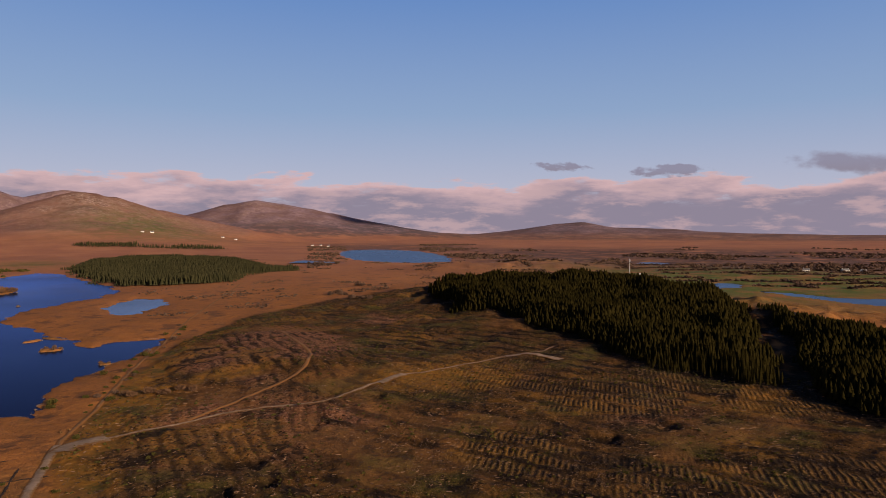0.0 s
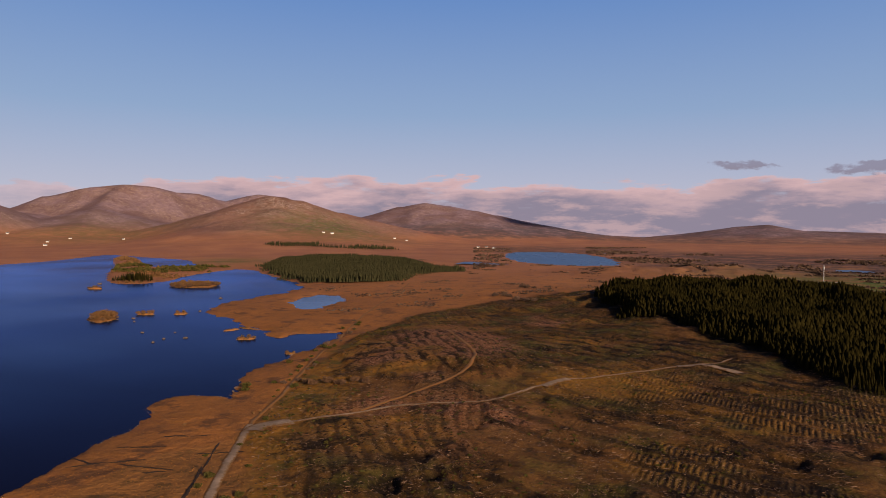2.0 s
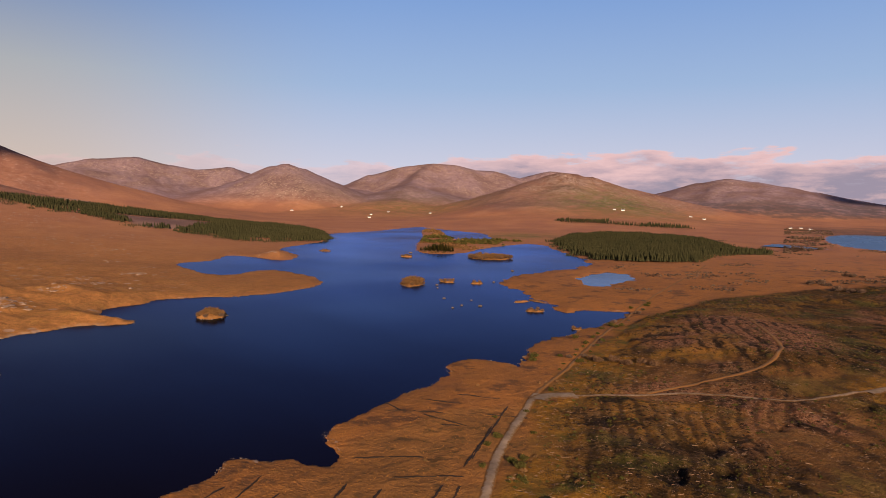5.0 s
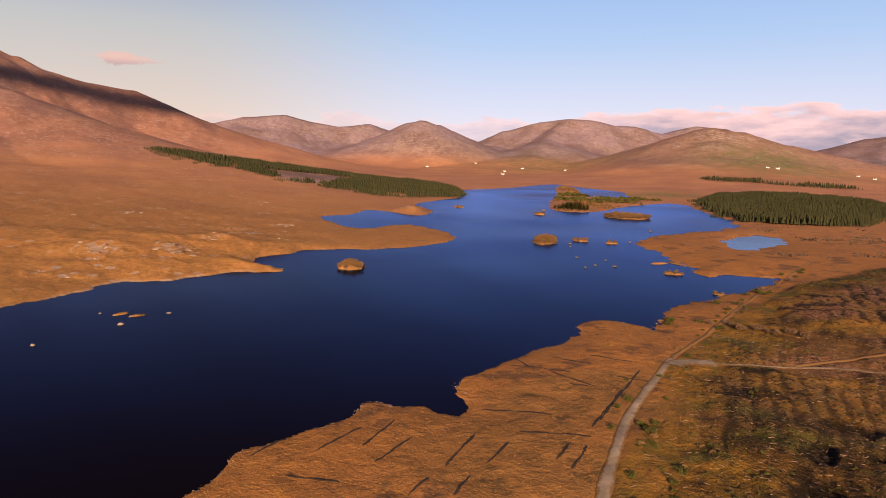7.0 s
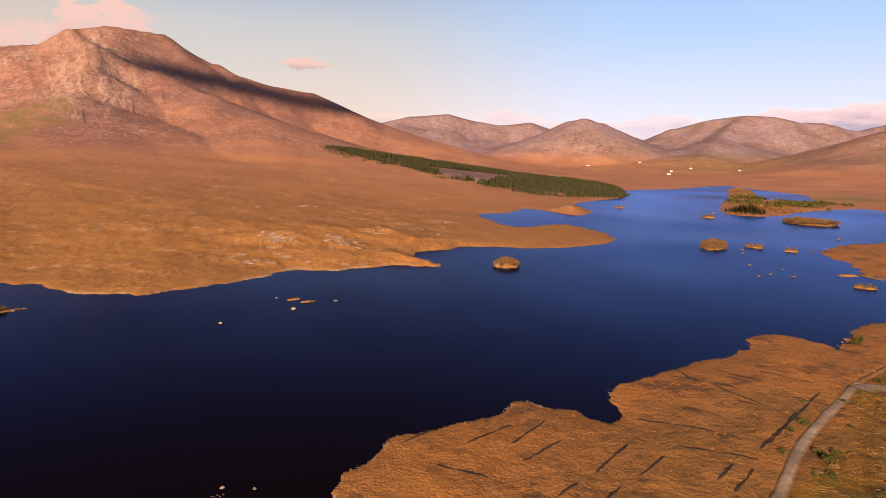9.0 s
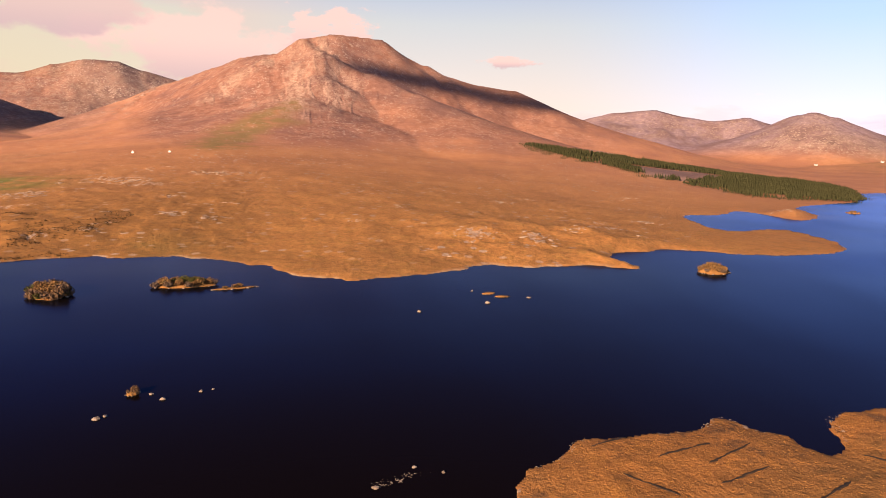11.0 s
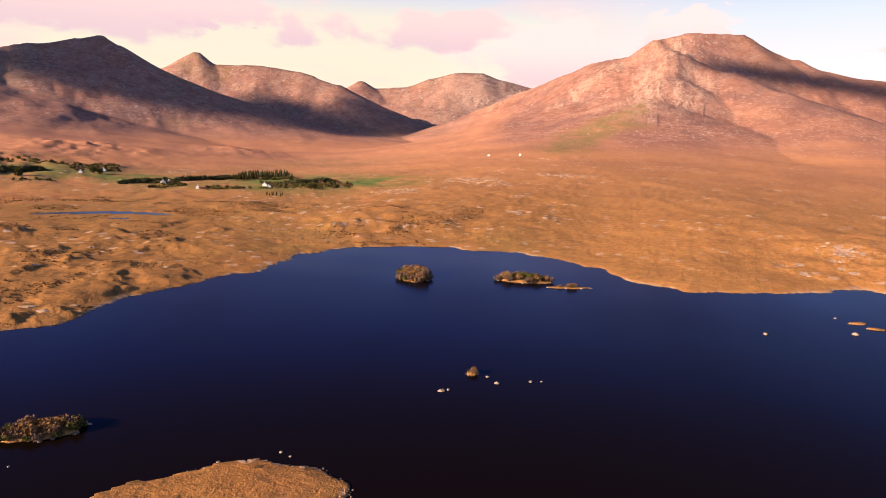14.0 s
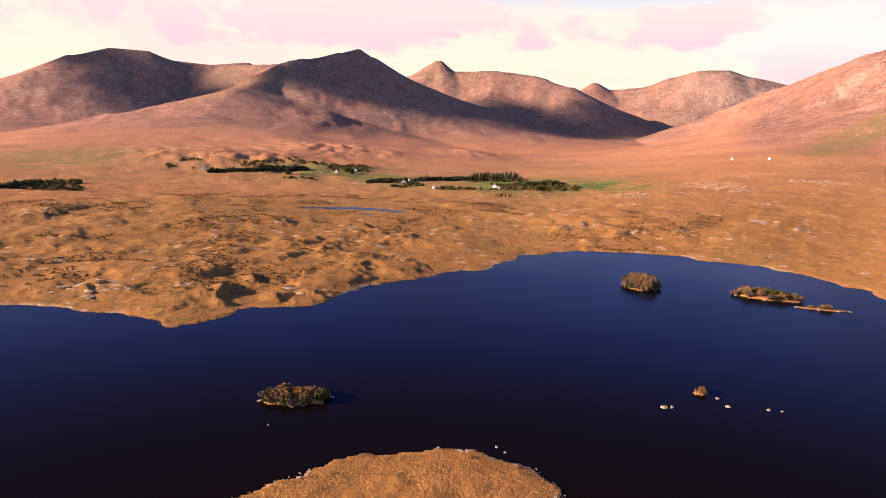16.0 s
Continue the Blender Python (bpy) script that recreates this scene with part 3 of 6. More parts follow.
# mountains: crest lines by bearing, distance and rise; how far their foot reaches; how hollow the slope; roughness
MOUNTAINS = [
    ("far_low_hills", 900, 1.5, 0.10, [[polar(-5.0, 4650, -0.62), polar(-7.5, 4650, 0.05), polar(-9.7, 4650, 0.43), polar(-11.8, 4650, 0.57), polar(-13.9, 4650, 0.12),
                                 polar(-18.6, 4650, 0.0), polar(-21.6, 4650, -0.25), polar(-25.3, 4650, -0.40), polar(-33.4, 4650, -0.53), polar(-42, 4650, -0.5)],
                                [polar(6.5, 4700, -0.1), polar(3.0, 4700, -0.27), polar(-3.2, 4700, -0.5)]]),
    ("saddle", 1100, 1.5, 0.13, [[polar(21.5, 4200, 0.3), polar(20.3, 4200, 0.65), polar(19.1, 4200, 1.55), polar(18.0, 4200, 1.97), polar(15.4, 4200, 2.33), polar(13.5, 4200, 2.08),
                                  polar(11.5, 4200, 1.72), polar(9.6, 4200, 1.33), polar(7.9, 4200, 0.66), polar(6.5, 4200, 0.0), polar(4.5, 4200, -0.35)]]),
    ("cone", 760, 1.35, 0.09, [[polar(36.5, 4000, 0.1), polar(33.1, 3750, 1.18), polar(31.0, 3450, 2.12), polar(28.6, 3200, 2.77), polar(26.6, 3250, 2.44), polar(23.4, 3350, 1.45), polar(19.7, 3450, 0.25), polar(16.5, 3500, -0.45)],
                              [polar(28.6, 3200, 2.75), polar(28.3, 3020, 1.75), polar(28.1, 2820, 0.75), polar(28.3, 2600, -0.2)]]),
    ("snowy", 900, 1.6, 0.16, [[polar(47.5, 4500, 1.3), polar(44.6, 4400, 2.33), polar(41.9, 4400, 3.1), polar(39.6, 4400, 3.38), polar(37.9, 4400, 3.30), polar(36.3, 4450, 2.90), polar(34.4, 4500, 2.80),
                                 polar(32.4, 4600, 2.25), polar(29.8, 4650, 2.87), polar(27.5, 4650, 2.7)],
                                [polar(39.6, 4400, 3.3), polar(41.5, 3900, 1.6), polar(43.0, 3500, 0.3)]]),
    ("dome", 700, 1.35, 0.10, [[polar(57.0, 3900, 0.9), polar(54.6, 3900, 2.05), polar(53.2, 3850, 2.85), polar(52.0, 3800, 3.08), polar(50.6, 3850, 2.70), polar(49.5, 3900, 1.85), polar(47.5, 3950, 1.2), polar(45.5, 4000, 1.0)]]),
    ("ragged", 900, 1.5, 0.2, [[polar(71.0, 4300, 1.9), polar(68.9, 4300, 2.05), polar(66.2, 4250, 2.68), polar(63.1, 4250, 3.0), polar(60.8, 4250, 2.5), polar(58.9, 4250, 2.27), polar(56.6, 4300, 2.6), polar(54.7, 4300, 2.1)]]),
    ("great", 780, 1.4, 0.12, [[polar(102.0, 2900, 3.8), polar(98.3, 2750, 5.25), polar(96.6, 2650, 6.05), polar(94.8, 2550, 6.45), polar(93.3, 2480, 6.70), polar(91.9, 2450, 7.85), polar(89.3, 2480, 8.28), polar(85.8, 2560, 8.08),
                                  polar(82.1, 2600, 6.15), polar(80.2, 2620, 5.25), polar(77.5, 2640, 4.60), polar(74.6, 2640, 4.22), polar(71.5, 2620, 2.70), polar(69.1, 2600, 1.40), polar(66.4, 2600, 0.1)]]),
    ("great_spur", 600, 1.15, 0.09, [[polar(90.4, 2330, 6.90), polar(91.0, 2120, 4.89), polar(92.6, 1900, 2.78), polar(94.0, 1720, 0.63), polar(94.5, 1500, -0.9)],
                                    [polar(91.85, 2420, 7.85), polar(90.4, 2330, 6.90), polar(86.6, 2200, 5.19), polar(83.3, 2080, 3.65), polar(80.0, 1960, 2.2), polar(76.4, 1830, 0.82), polar(73.0, 1720, -0.5)],
                                    [polar(91.85, 2420, 7.85), polar(94.6, 2350, 6.0), polar(96.9, 2270, 4.06), polar(99.3, 2170, 2.14), polar(101.0, 2050, 0.5)]]),
    ("corrie", 1000, 1.45, 0.14, [[polar(118.5, 4400, 3.3), polar(117.1, 4400, 3.87), polar(116.2, 4350, 4.55), polar(115.0, 4350, 3.98), polar(112.5, 4300, 4.12), polar(110.3, 4300, 4.88), polar(108.5, 4300, 5.37), polar(106.3, 4300, 5.30),
                                polar(104.4, 4300, 4.70), polar(101.2, 4300, 4.03), polar(98.0, 4300, 3.6)]]),
    ("shaded", 900, 1.45, 0.12, [[polar(133.5, 3650, 4.1), polar(131.9, 3650, 4.80), polar(129.0, 3650, 6.25), polar(127.5, 3600, 5.38), polar(124.3, 3550, 5.48), polar(121.1, 3500, 5.15), polar(118.2, 3400, 4.18), polar(116.3, 3350, 2.85), polar(113.4, 3300, 1.0), polar(111.5, 3300, -0.3)]]),
    ("twin", 1000, 1.35, 0.11, [[polar(148.0, 3300, 4.6), polar(145.5, 3200, 5.3), polar(142.8, 3050, 5.5), polar(140.1, 2950, 6.05), polar(137.8, 3000, 6.6), polar(136.0, 3050, 6.9), polar(134.6, 3050, 6.28), polar(131.8, 3000, 4.7), polar(128.9, 2950, 3.5), polar(125.0, 2850, 1.3), polar(121.0, 2750, -0.2)],
                             [polar(142.0, 3000, 5.6), polar(145.0, 2500, 3.4), polar(147.5, 2150, 1.4), polar(149.0, 1900, 0.0)]]),
    ("western", 1100, 1.45, 0.12, [[polar(170, 3500, 1.0), polar(164.5, 3400, 1.9), polar(161.5, 3400, 2.87), polar(159.6, 3350, 3.77), polar(157.0, 3300, 5.3), polar(154.3, 3300, 6.0), polar(152.0, 3300, 5.97), polar(150.0, 3300, 5.35), polar(147.6, 3300, 5.2), polar(145.0, 3300, 5.5)]]),
]
# rises of a few metres: bearing, distance, height, half-width along and across the way
HILLOCKS = [(52.8, 858, 7, 22, 26), (-4, 640, 7, 130, 130), (-14, 620, 9, 170, 170), (-8, 1250, 10, 150, 90), (-2, 1120, 7, 90, 70), (8, 330, 3, 60, 60), (-28, 480, 8, 150, 150),
            (64, 420, 3, 60, 60), (72, 520, 4, 60, 80), (80, 480, 3, 80, 70), (66, 500, 3, 40, 50), (108, 520, 1.8, 50, 70), (114, 560, 2.25, 50, 80), (104, 600, 1.8, 60, 80),
            (119, 610, 2.25, 60, 90), (152, 330, 1.8, 30, 30), (129, 430, 1.35, 20, 24),
            (148, 520, 2.25, 40, 50), (155, 640, 2.7, 60, 70), (127, 640, 2.25, 50, 50), (142, 1150, 12, 160, 120), (137, 1500, 18, 160, 160), (150, 1300, 10, 200, 160), (126, 1750, 12, 160, 120)]

# rocky bluffs with a steep side away from the sun: place of the edge, height, half-width, length of the gentle side
BLUFFS = [(-160, -247, 5.5, 8, 26), (-186, -262, 3.2, 5, 18), (-178, -226, 2.6, 5, 14), (-196, -222, 2.2, 5, 12), (-318, -408, 3.6, 9, 25), (-284, -335, 2.6, 6, 18), (-233, -294, 2.6, 5, 16), (-245, -247, 2.6, 6, 15),
          (-212, -546, 3.6, 14, 30), (-236, -567, 2.6, 10, 24), (-180, -371, 2.2, 8, 20), (-126, -292, 2.4, 8, 20), (-205, -300, 2.4, 5, 14), (-262, -300, 2.2, 5, 14), (-450, -236, 3.2, 7, 24), (-470, -236, 2.6, 6, 18),
          (-455, -196, 2.4, 6, 20), (-350, -350, 2.6, 8, 20), (-395, -300, 2.2, 7, 20), (-330, -290, 2.0, 6, 16)]
# bare bedrock that breaks through the turf: place and spread
OUTCROPS = [(-684, 522, 20), (-700, 518, 12), (-522, 223, 22), (-575, 285, 18), (-447, 141, 16), (-460, 103, 20), (-414, 59, 8), (-471, 176, 13), (-402, 70, 7), (-435, 88, 11), (-465, -230, 15), (-457, -186, 13), (-551, -123, 13), (-535, -91, 11),
            (-547, 229, 15), (-444, -237, 12), (-850, -244, 42), (-906, -125, 46), (-780, -200, 36), (-1411, 100, 26), (-186, -367, 11), (-142, -372, 11), (-132, -288, 12), (-156, -269, 9), (-240, -300, 8), (-430, 141, 11),
            (-612, -260, 24), (-700, -300, 30), (-660, -150, 16), (-600, 60, 12), (-690, 180, 16), (-520, 20, 9), (-415, -205, 9), (-395, -215, 8), (-480, -160, 9), (-710, 20, 13), (-590, 130, 12), (-640, 330, 14)]


ROADS = [[(-60, 82), (-78, 111), (-88, 129), (-99, 150), (-111, 180), (-121, 207)],
         [(-119, 203), (-116, 209), (-106, 216), (-90, 230), (-70, 244), (-48, 253), (-36, 271), (-21, 291), (4, 309), (28, 335), (48, 347), (60, 360)],
         [(-90, 232), (-80, 252), (-70, 274), (-63, 299), (-66, 330), (-78, 360), (-100, 410)],
         [(-119, 203), (-124, 216), (-131, 247), (-143, 292), (-153, 330), (-170, 403), (-184, 470), (-210, 605), (-245, 800)]]


def shore_distance(x, y):
    ragged = 3.0 + 4.0 * step(330, 520, np.hypot(x, y)) * step(-480, -330, x)
    wx, wy = x + fbm(x, y, 22, 4, 5, 0.6) * ragged, y + fbm(x, y, 22, 4, 8, 0.6) * ragged
    sd = np.minimum(outline_distance(wx, wy, LAKE), outline_distance(wx, wy, POND))
    return np.maximum(sd, -outline_distance(wx, wy, MARSH_ISLE))


def crest_rise(x, y, line, reach, hollow):
    """Height under a crest line, its nearness to the crest (1 on it) and the crest's height there."""
    h, near, crest, least = np.zeros(x.shape), np.zeros(x.shape), np.zeros(x.shape), np.full(x.shape, 1e9)
    for a, b in zip(line[:-1], line[1:]):
        dx, dy = b[0] - a[0], b[1] - a[1]
        t = np.clip(((x - a[0]) * dx + (y - a[1]) * dy) / (dx * dx + dy * dy), 0, 1)
        d = np.maximum(np.hypot(x - a[0] - t * dx, y - a[1] - t * dy) - 18, 0)
        z = a[2] + (t * t * (3 - 2 * t) * 0.5 + t * 0.5) * (b[2] - a[2])
        u = np.clip(1 - d / reach, 0, 1)
        one = z * u ** hollow
        crest = np.where(one > h, z, crest)
        h, near, least = np.maximum(h, one), np.maximum(near, u), np.minimum(least, d)
    return h, near, crest, least


def mountain_heights(x, y):
    r = np.hypot(x, y)
    wx, wy = x + fbm(x, y, 420, 3, 11) * 28, y + fbm(x, y, 420, 3, 12) * 28
    # ribs and gullies that run down towards the lake
    fan = np.arctan2(-x, y) * 2900 + fbm(x, y, 300, 3, 34) * 90
    down = r * 0.30 + fbm(x, y, 200, 2, 33) * 30
    rough, gully, small = ridged(fan, down, 420, 4, 21), fbm(fan, down, 190, 3, 31), fbm(x, y, 64, 4, 38, 0.65)
    out = []
    for name, reach, hollow, rug, spines in MOUNTAINS:
        h = np.zeros(x.shape)
        for s in spines:
            one, u, zs, d = crest_rise(wx, wy, s, reach, hollow)
            far = np.clip(d / 200, 0, 1)
            one = one + rug * 260 * (rough * 0.26 - 0.06 + gully * 0.16 + small * (0.05 + 0.20 * np.clip(one / 260, 0, 1))) * far * np.clip(u * 1.6, 0, 1) * (1 - 0.5 * u) * np.clip(one / 120, 0, 1)
            h = np.maximum(h, one)
        out.append(h)
    return np.array(out)


def terrain(x, y):
    """Height, distance from the shore, and which mountain a place belongs to (-1: the plain)."""
    x, y = np.asarray(x, float), np.asarray(y, float)
    r = np.hypot(x, y)
    bearing = np.degrees(np.arctan2(-x, y))
    sd = shore_distance(x, y)
    land = np.maximum(sd, 0)
    hill = mountain_heights(x, y)
    # the plain climbs slowly away from the lake
    rate = 0.0045 + 0.006 * step(5, 30, bearing) + 0.003 * step(95, 130, bearing)
    z = 0.22 + 1.5 * (1 - np.exp(-land / 13)) + rate * land
    z = z + 0.042 * np.clip(land - 25, 0, 1250) * (step(52, 68, bearing) - step(98, 124, bearing))
    z = z + fbm(x, y, 70, 4, 41) * 0.5 * np.clip(land / 40, 0, 1) + fbm(x, y, 9, 3, 47, 0.6) * 0.22 * np.clip(land / 20, 0, 1) * step(1400, 500, r) + fbm(x, y, 260, 3, 45) * np.clip(land / 200, 0, 1) * 2.0
    rocky = step(90, 112, bearing) + step(60, 70, bearing) * 0.6
    z = z + np.clip(rocky, 0, 1) * np.clip(land / 60, 0, 1) * np.clip(1200 / np.maximum(r, 1) - 0.4, 0, 1) * (ridged(x, y, 90, 5, 51) * 0.4 + 0.2 + 0.7 * fbm(x, y, 24, 4, 53, 0.65))
    hags = step(122, 132, bearing) * step(900, 420, r) * np.clip(land / 10, 0, 1)
    scarp = fbm(x, y, 42, 4, 55)
    z = z + hags * (0.8 * step(0.05, 0.17, scarp) + 0.7 * step(0.42, 0.52, scarp) + 0.4 * scarp)
    for b, d, h, al, ac in HILLOCKS:
        cx, cy = polar(b, d)
        ux, uy = cx / d, cy / d
        p, q = (x - cx) * ux + (y - cy) * uy, (x - cx) * uy - (y - cy) * ux
        z = z + h * np.exp(-(p / al) ** 2 - (q / ac) ** 2) * np.clip(land / 18, 0, 1) * (1 + 0.35 * fbm(x, y, 24, 3, 61))
    sx, sy = x + 5.0 * fbm(x, y, 15, 4, 144, 0.6), y + 5.0 * fbm(x, y, 15, 4, 145, 0.6)
    for bx, by, h, wide, long in BLUFFS:
        q, p = (sx - bx) * -0.743 + (sy - by) * 0.669, (sx - bx) * 0.669 + (sy - by) * 0.743
        z = z + 0.75 * h * np.exp(-(p / wide / 1.3) ** 2) * np.where(q < 0, step(-long, 0, q), step(2.2, 0, q)) * np.clip(land / 6, 0, 1)
    for cx, cy, wide in OUTCROPS:
        bare = np.exp(-((x - cx) ** 2 + (y - cy) ** 2) / wide ** 2)
        z = z + np.where(bare > 0.02, bare * (0.2 + 0.7 * ridged(x, y, 11, 3, 141)) * np.clip(land / 8, 0, 1), 0)
    top = hill.max(0)
    z = np.where(top > 0, np.sqrt(z * z + top * top) + 0.15 * np.minimum(z, top), z)
    z = np.where(top > 0, z * np.clip(0.08 + land / 120, 0, 1) + (1 - np.clip(0.08 + land / 120, 0, 1)) * np.minimum(z, 2.0), z)
    for outline, level in FAR_WATERS:
        sf = outline_distance(x + fbm(x, y, 40, 3, 5) * 6, y + fbm(x, y, 40, 3, 8) * 6, outline)
        z = np.where(sf < 0, level - 1.5, z + (level + 0.6 - z) * (1 - step(0, 140 if level != 4.0 else 50, sf)))
    z = np.where(sd < 0, np.maximum(-4, -0.3 + sd * 0.25), z)
    which = np.where(top > 26 + 9 * fbm(x, y, 300, 3, 71), hill.argmax(0), -1)
    return z, sd, which
# ---- ground, mountains and water ----
CUT_EDGE = rounded([(-117, 200), (-140, 289), (-150, 351), (-160, 420), (-146, 473), (-124, 553), (-70, 640), (-20, 660), (-5, 590), (30, 500), (60, 430),
                    (75, 380), (95, 320), (120, 292), (170, 285), (230, 270), (230, 120), (120, 60), (0, 60), (-70, 100), (-95, 150)], 3)

FELLED_STRIP = rounded([(-1385, 640), (-1400, 760), (-1385, 890), (-1330, 850), (-1273, 766), (-1180, 680), (-1217, 622), (-1300, 625)], 3)
FOREST_EAST = rounded([(-12, 615), (7, 510), (39, 475), (60, 424), (83, 370), (95, 320), (118, 290), (139, 268), (156, 312), (175, 362), (197, 420), (214, 474), (223, 508), (225, 567), (209, 621), (179, 666), (129, 703), (71, 727), (12, 700)], 3)
FOREST_SOUTH = rounded([(143, 254), (163, 305), (184, 356), (205, 413), (221, 460), (224, 464), (225, 429), (229, 403), (233, 382), (241, 361), (259, 331), (278, 288), (300, 230), (230, 190), (165, 208)], 3)


def part(name, bm, material, parent=None, label=""):
    """One mesh from a bmesh, under its thing."""
    me = bpy.data.meshes.new(name)
    bm.to_mesh(me)
    bm.free()
    me.materials.append(material)
    ob = new(name, me)
    ob.parent = parent
    return tagged(ob, label)


def sheet(name, verts, quads, material, smooth=True):
    me = bpy.data.meshes.new(name)
    me.vertices.add(len(verts))
    me.vertices.foreach_set("co", np.ascontiguousarray(verts, dtype=np.float32).ravel())
    n = quads.shape[1]
    me.loops.add(quads.size)
    me.loops.foreach_set("vertex_index", np.ascontiguousarray(quads, dtype=np.int32).ravel())
    me.polygons.add(len(quads))
    me.polygons.foreach_set("loop_start", np.arange(0, quads.size, n, dtype=np.int32))
    me.polygons.foreach_set("use_smooth", np.full(len(quads), smooth))
    me.materials.append(material)
    me.update()
    me.validate()
    return new(name, me)


def clearcut(x, y):
    return 1 - step(-4, 5, outline_distance(x + fbm(x, y, 30, 3, 81) * 6, y + fbm(x, y, 30, 3, 82) * 6, CUT_EDGE))


def knoll_shape(x, y):
    """How far along and across the felled knoll a place lies, and the knoll's swell."""
    u, v = (x + 80) * -0.28 + (y - 290) * 0.96, (x + 80) * 0.96 + (y - 290) * 0.28
    return u, v, np.exp(-((u - 70) / 95) ** 2 - (v / 48) ** 2)


# pits and dark hollows in the felled ground, blackened for shade: place and half-widths
HOLLOWS = [(-59, 190, 6, 4), (-56, 165, 4, 7), (-51, 146, 6, 8), (-47, 176, 3, 4), (51, 211, 5, 4), (76, 222, 4, 3), (-43, 266, 3, 6), (-12, 210, 4, 3), (-26, 262, 4, 3), (-42, 229, 3, 2), (-44, 222, 4, 2)]


def hollow_at(x, y):
    u, v = x + fbm(x, y, 6, 3, 151) * 2.2, y + fbm(x, y, 6, 3, 152) * 2.2
    return np.maximum.reduce([np.exp(-((u - a) / c) ** 4 - ((v - b) / d) ** 4) for a, b, c, d in HOLLOWS])


def furrows(x, y, cut):
    """Brash rows of the felled ground: height, dark of bare peat and row shade, and where plough ridges show."""
    wx, wy = x + fbm(x, y, 60, 3, 84) * 4, y + fbm(x, y, 60, 3, 85) * 4
    row = np.sin((wx * 0.62 + wy * 0.78) * 2 * np.pi / 12.5)
    row = np.where(x + 0.15 * (y - 200) < -38, np.sin((wx * 0.914 + wy * 0.407 + fbm(x, y, 20, 3, 78) * 1.2) * 2 * np.pi / 5.5), row)
    u, v, swell = knoll_shape(wx, wy)
    ring = np.sin((np.hypot(np.maximum(u, 0) / 2.4, v) + fbm(x, y, 18, 3, 86) * 1.5) * 2 * np.pi / 7.5)
    comb = np.sin((v + 0.10 * u + fbm(x, y, 26, 3, 79) * 3.0) * 2 * np.pi / 7.0)
    ring = ring + (comb - ring) * step(0.45, 0.60, swell)
    on = step(0.25, 0.4, swell)
    line = row * (1 - on) + ring * on
    patch = step(-0.35, 0.25, fbm(x, y, 55, 3, 87))
    furrow = cut * step(-30, 25, x + 12 * fbm(x, y, 40, 3, 92)) * (1 - step(270, 330, y + 20 * fbm(x, y, 40, 3, 94))) * step(-0.40, 0.10, fbm(x, y, 45, 4, 89)) * (1 - on) * (1 - 0.9 * step(0.05, 0.4, -line))
    left = x + 0.15 * (y - 200) < -38
    broken = step(-0.55, 0.1, fbm(x, y, 17, 3, 77)) * np.where(left & (swell < 0.3), 0.55, 1.0)
    h = cut * (0.35 * step(0.20, 0.9, line) * (0.35 + 0.65 * patch) * (0.3 + 0.7 * broken) + 0.40 * fbm(x, y, 7, 4, 90, 0.65) + 0.4 * fbm(x, y, 28, 3, 76) - 1.8 * hollow_at(x, y))
    bare = cut * step(0.42, 0.66, -line + np.where(left, 0.55, 0.30) * fbm(x, y, 6, 3, 138)) * (0.6 + 0.4 * patch) * (0.25 + 0.75 * broken)
    return h, np.maximum(bare, cut * step(0.25, 0.6, hollow_at(x, y))), furrow


def verge_at(x, y):
    return np.minimum(line_distance(x, y, ROADS[0])[0], line_distance(x, y, ROADS[3])[0])


def land_height(x, y):
    z, sd, which = terrain(x, y)
    cut = clearcut(x, y) * (sd > 2)
    cut = cut * np.clip(0.15 + step(6, 22, verge_at(x, y) + 9 * fbm(x, y, 16, 3, 83)), 0, 1) * (1 - 0.40 * step(0.35, 0.7, fbm(x, y, 34, 3, 106)))
    h, bare, furrow = furrows(x, y, cut)
    clear_way = np.ones(x.shape)
    for way in ROADS:
        clear_way = np.minimum(clear_way, step(1.6, 4.5, line_distance(x, y, way)[0]))
    h, bare, furrow = h * clear_way + 5 * knoll_shape(x, y)[2] * cut, bare * clear_way, furrow * clear_way
    sunk = 0.22 * (1 - np.minimum.reduce([step(1.2, 2.6, line_distance(x, y, w)[0]) for w in ROADS]))
    return z + h - sunk, sd, which, cut, bare, furrow


GREAT_RIBS = [[(-2400, -78), (-2330, -16), (-2120, -37), (-1898, -86), (-1716, -120)], [(-2260, 10), (-2080, 40), (-1920, 70)], [(-2400, -78), (-2342, -188), (-2254, -273), (-2141, -351)], [(-2200, -60), (-2010, -110), (-1830, -190)],
              [(-2160, 0), (-1960, -20), (-1800, -30)]]
GREAT_SHOULDER = [(-2300, 60), (-2180, 200), (-2020, 330), (-1850, 520), (-1700, 760)]
GREAT_LAWN = rounded([(-1274, -248), (-1558, -244), (-1732, -184), (-1873, -114), (-1736, -84), (-1616, -110), (-1443, -145), (-1254, -178)], 3)


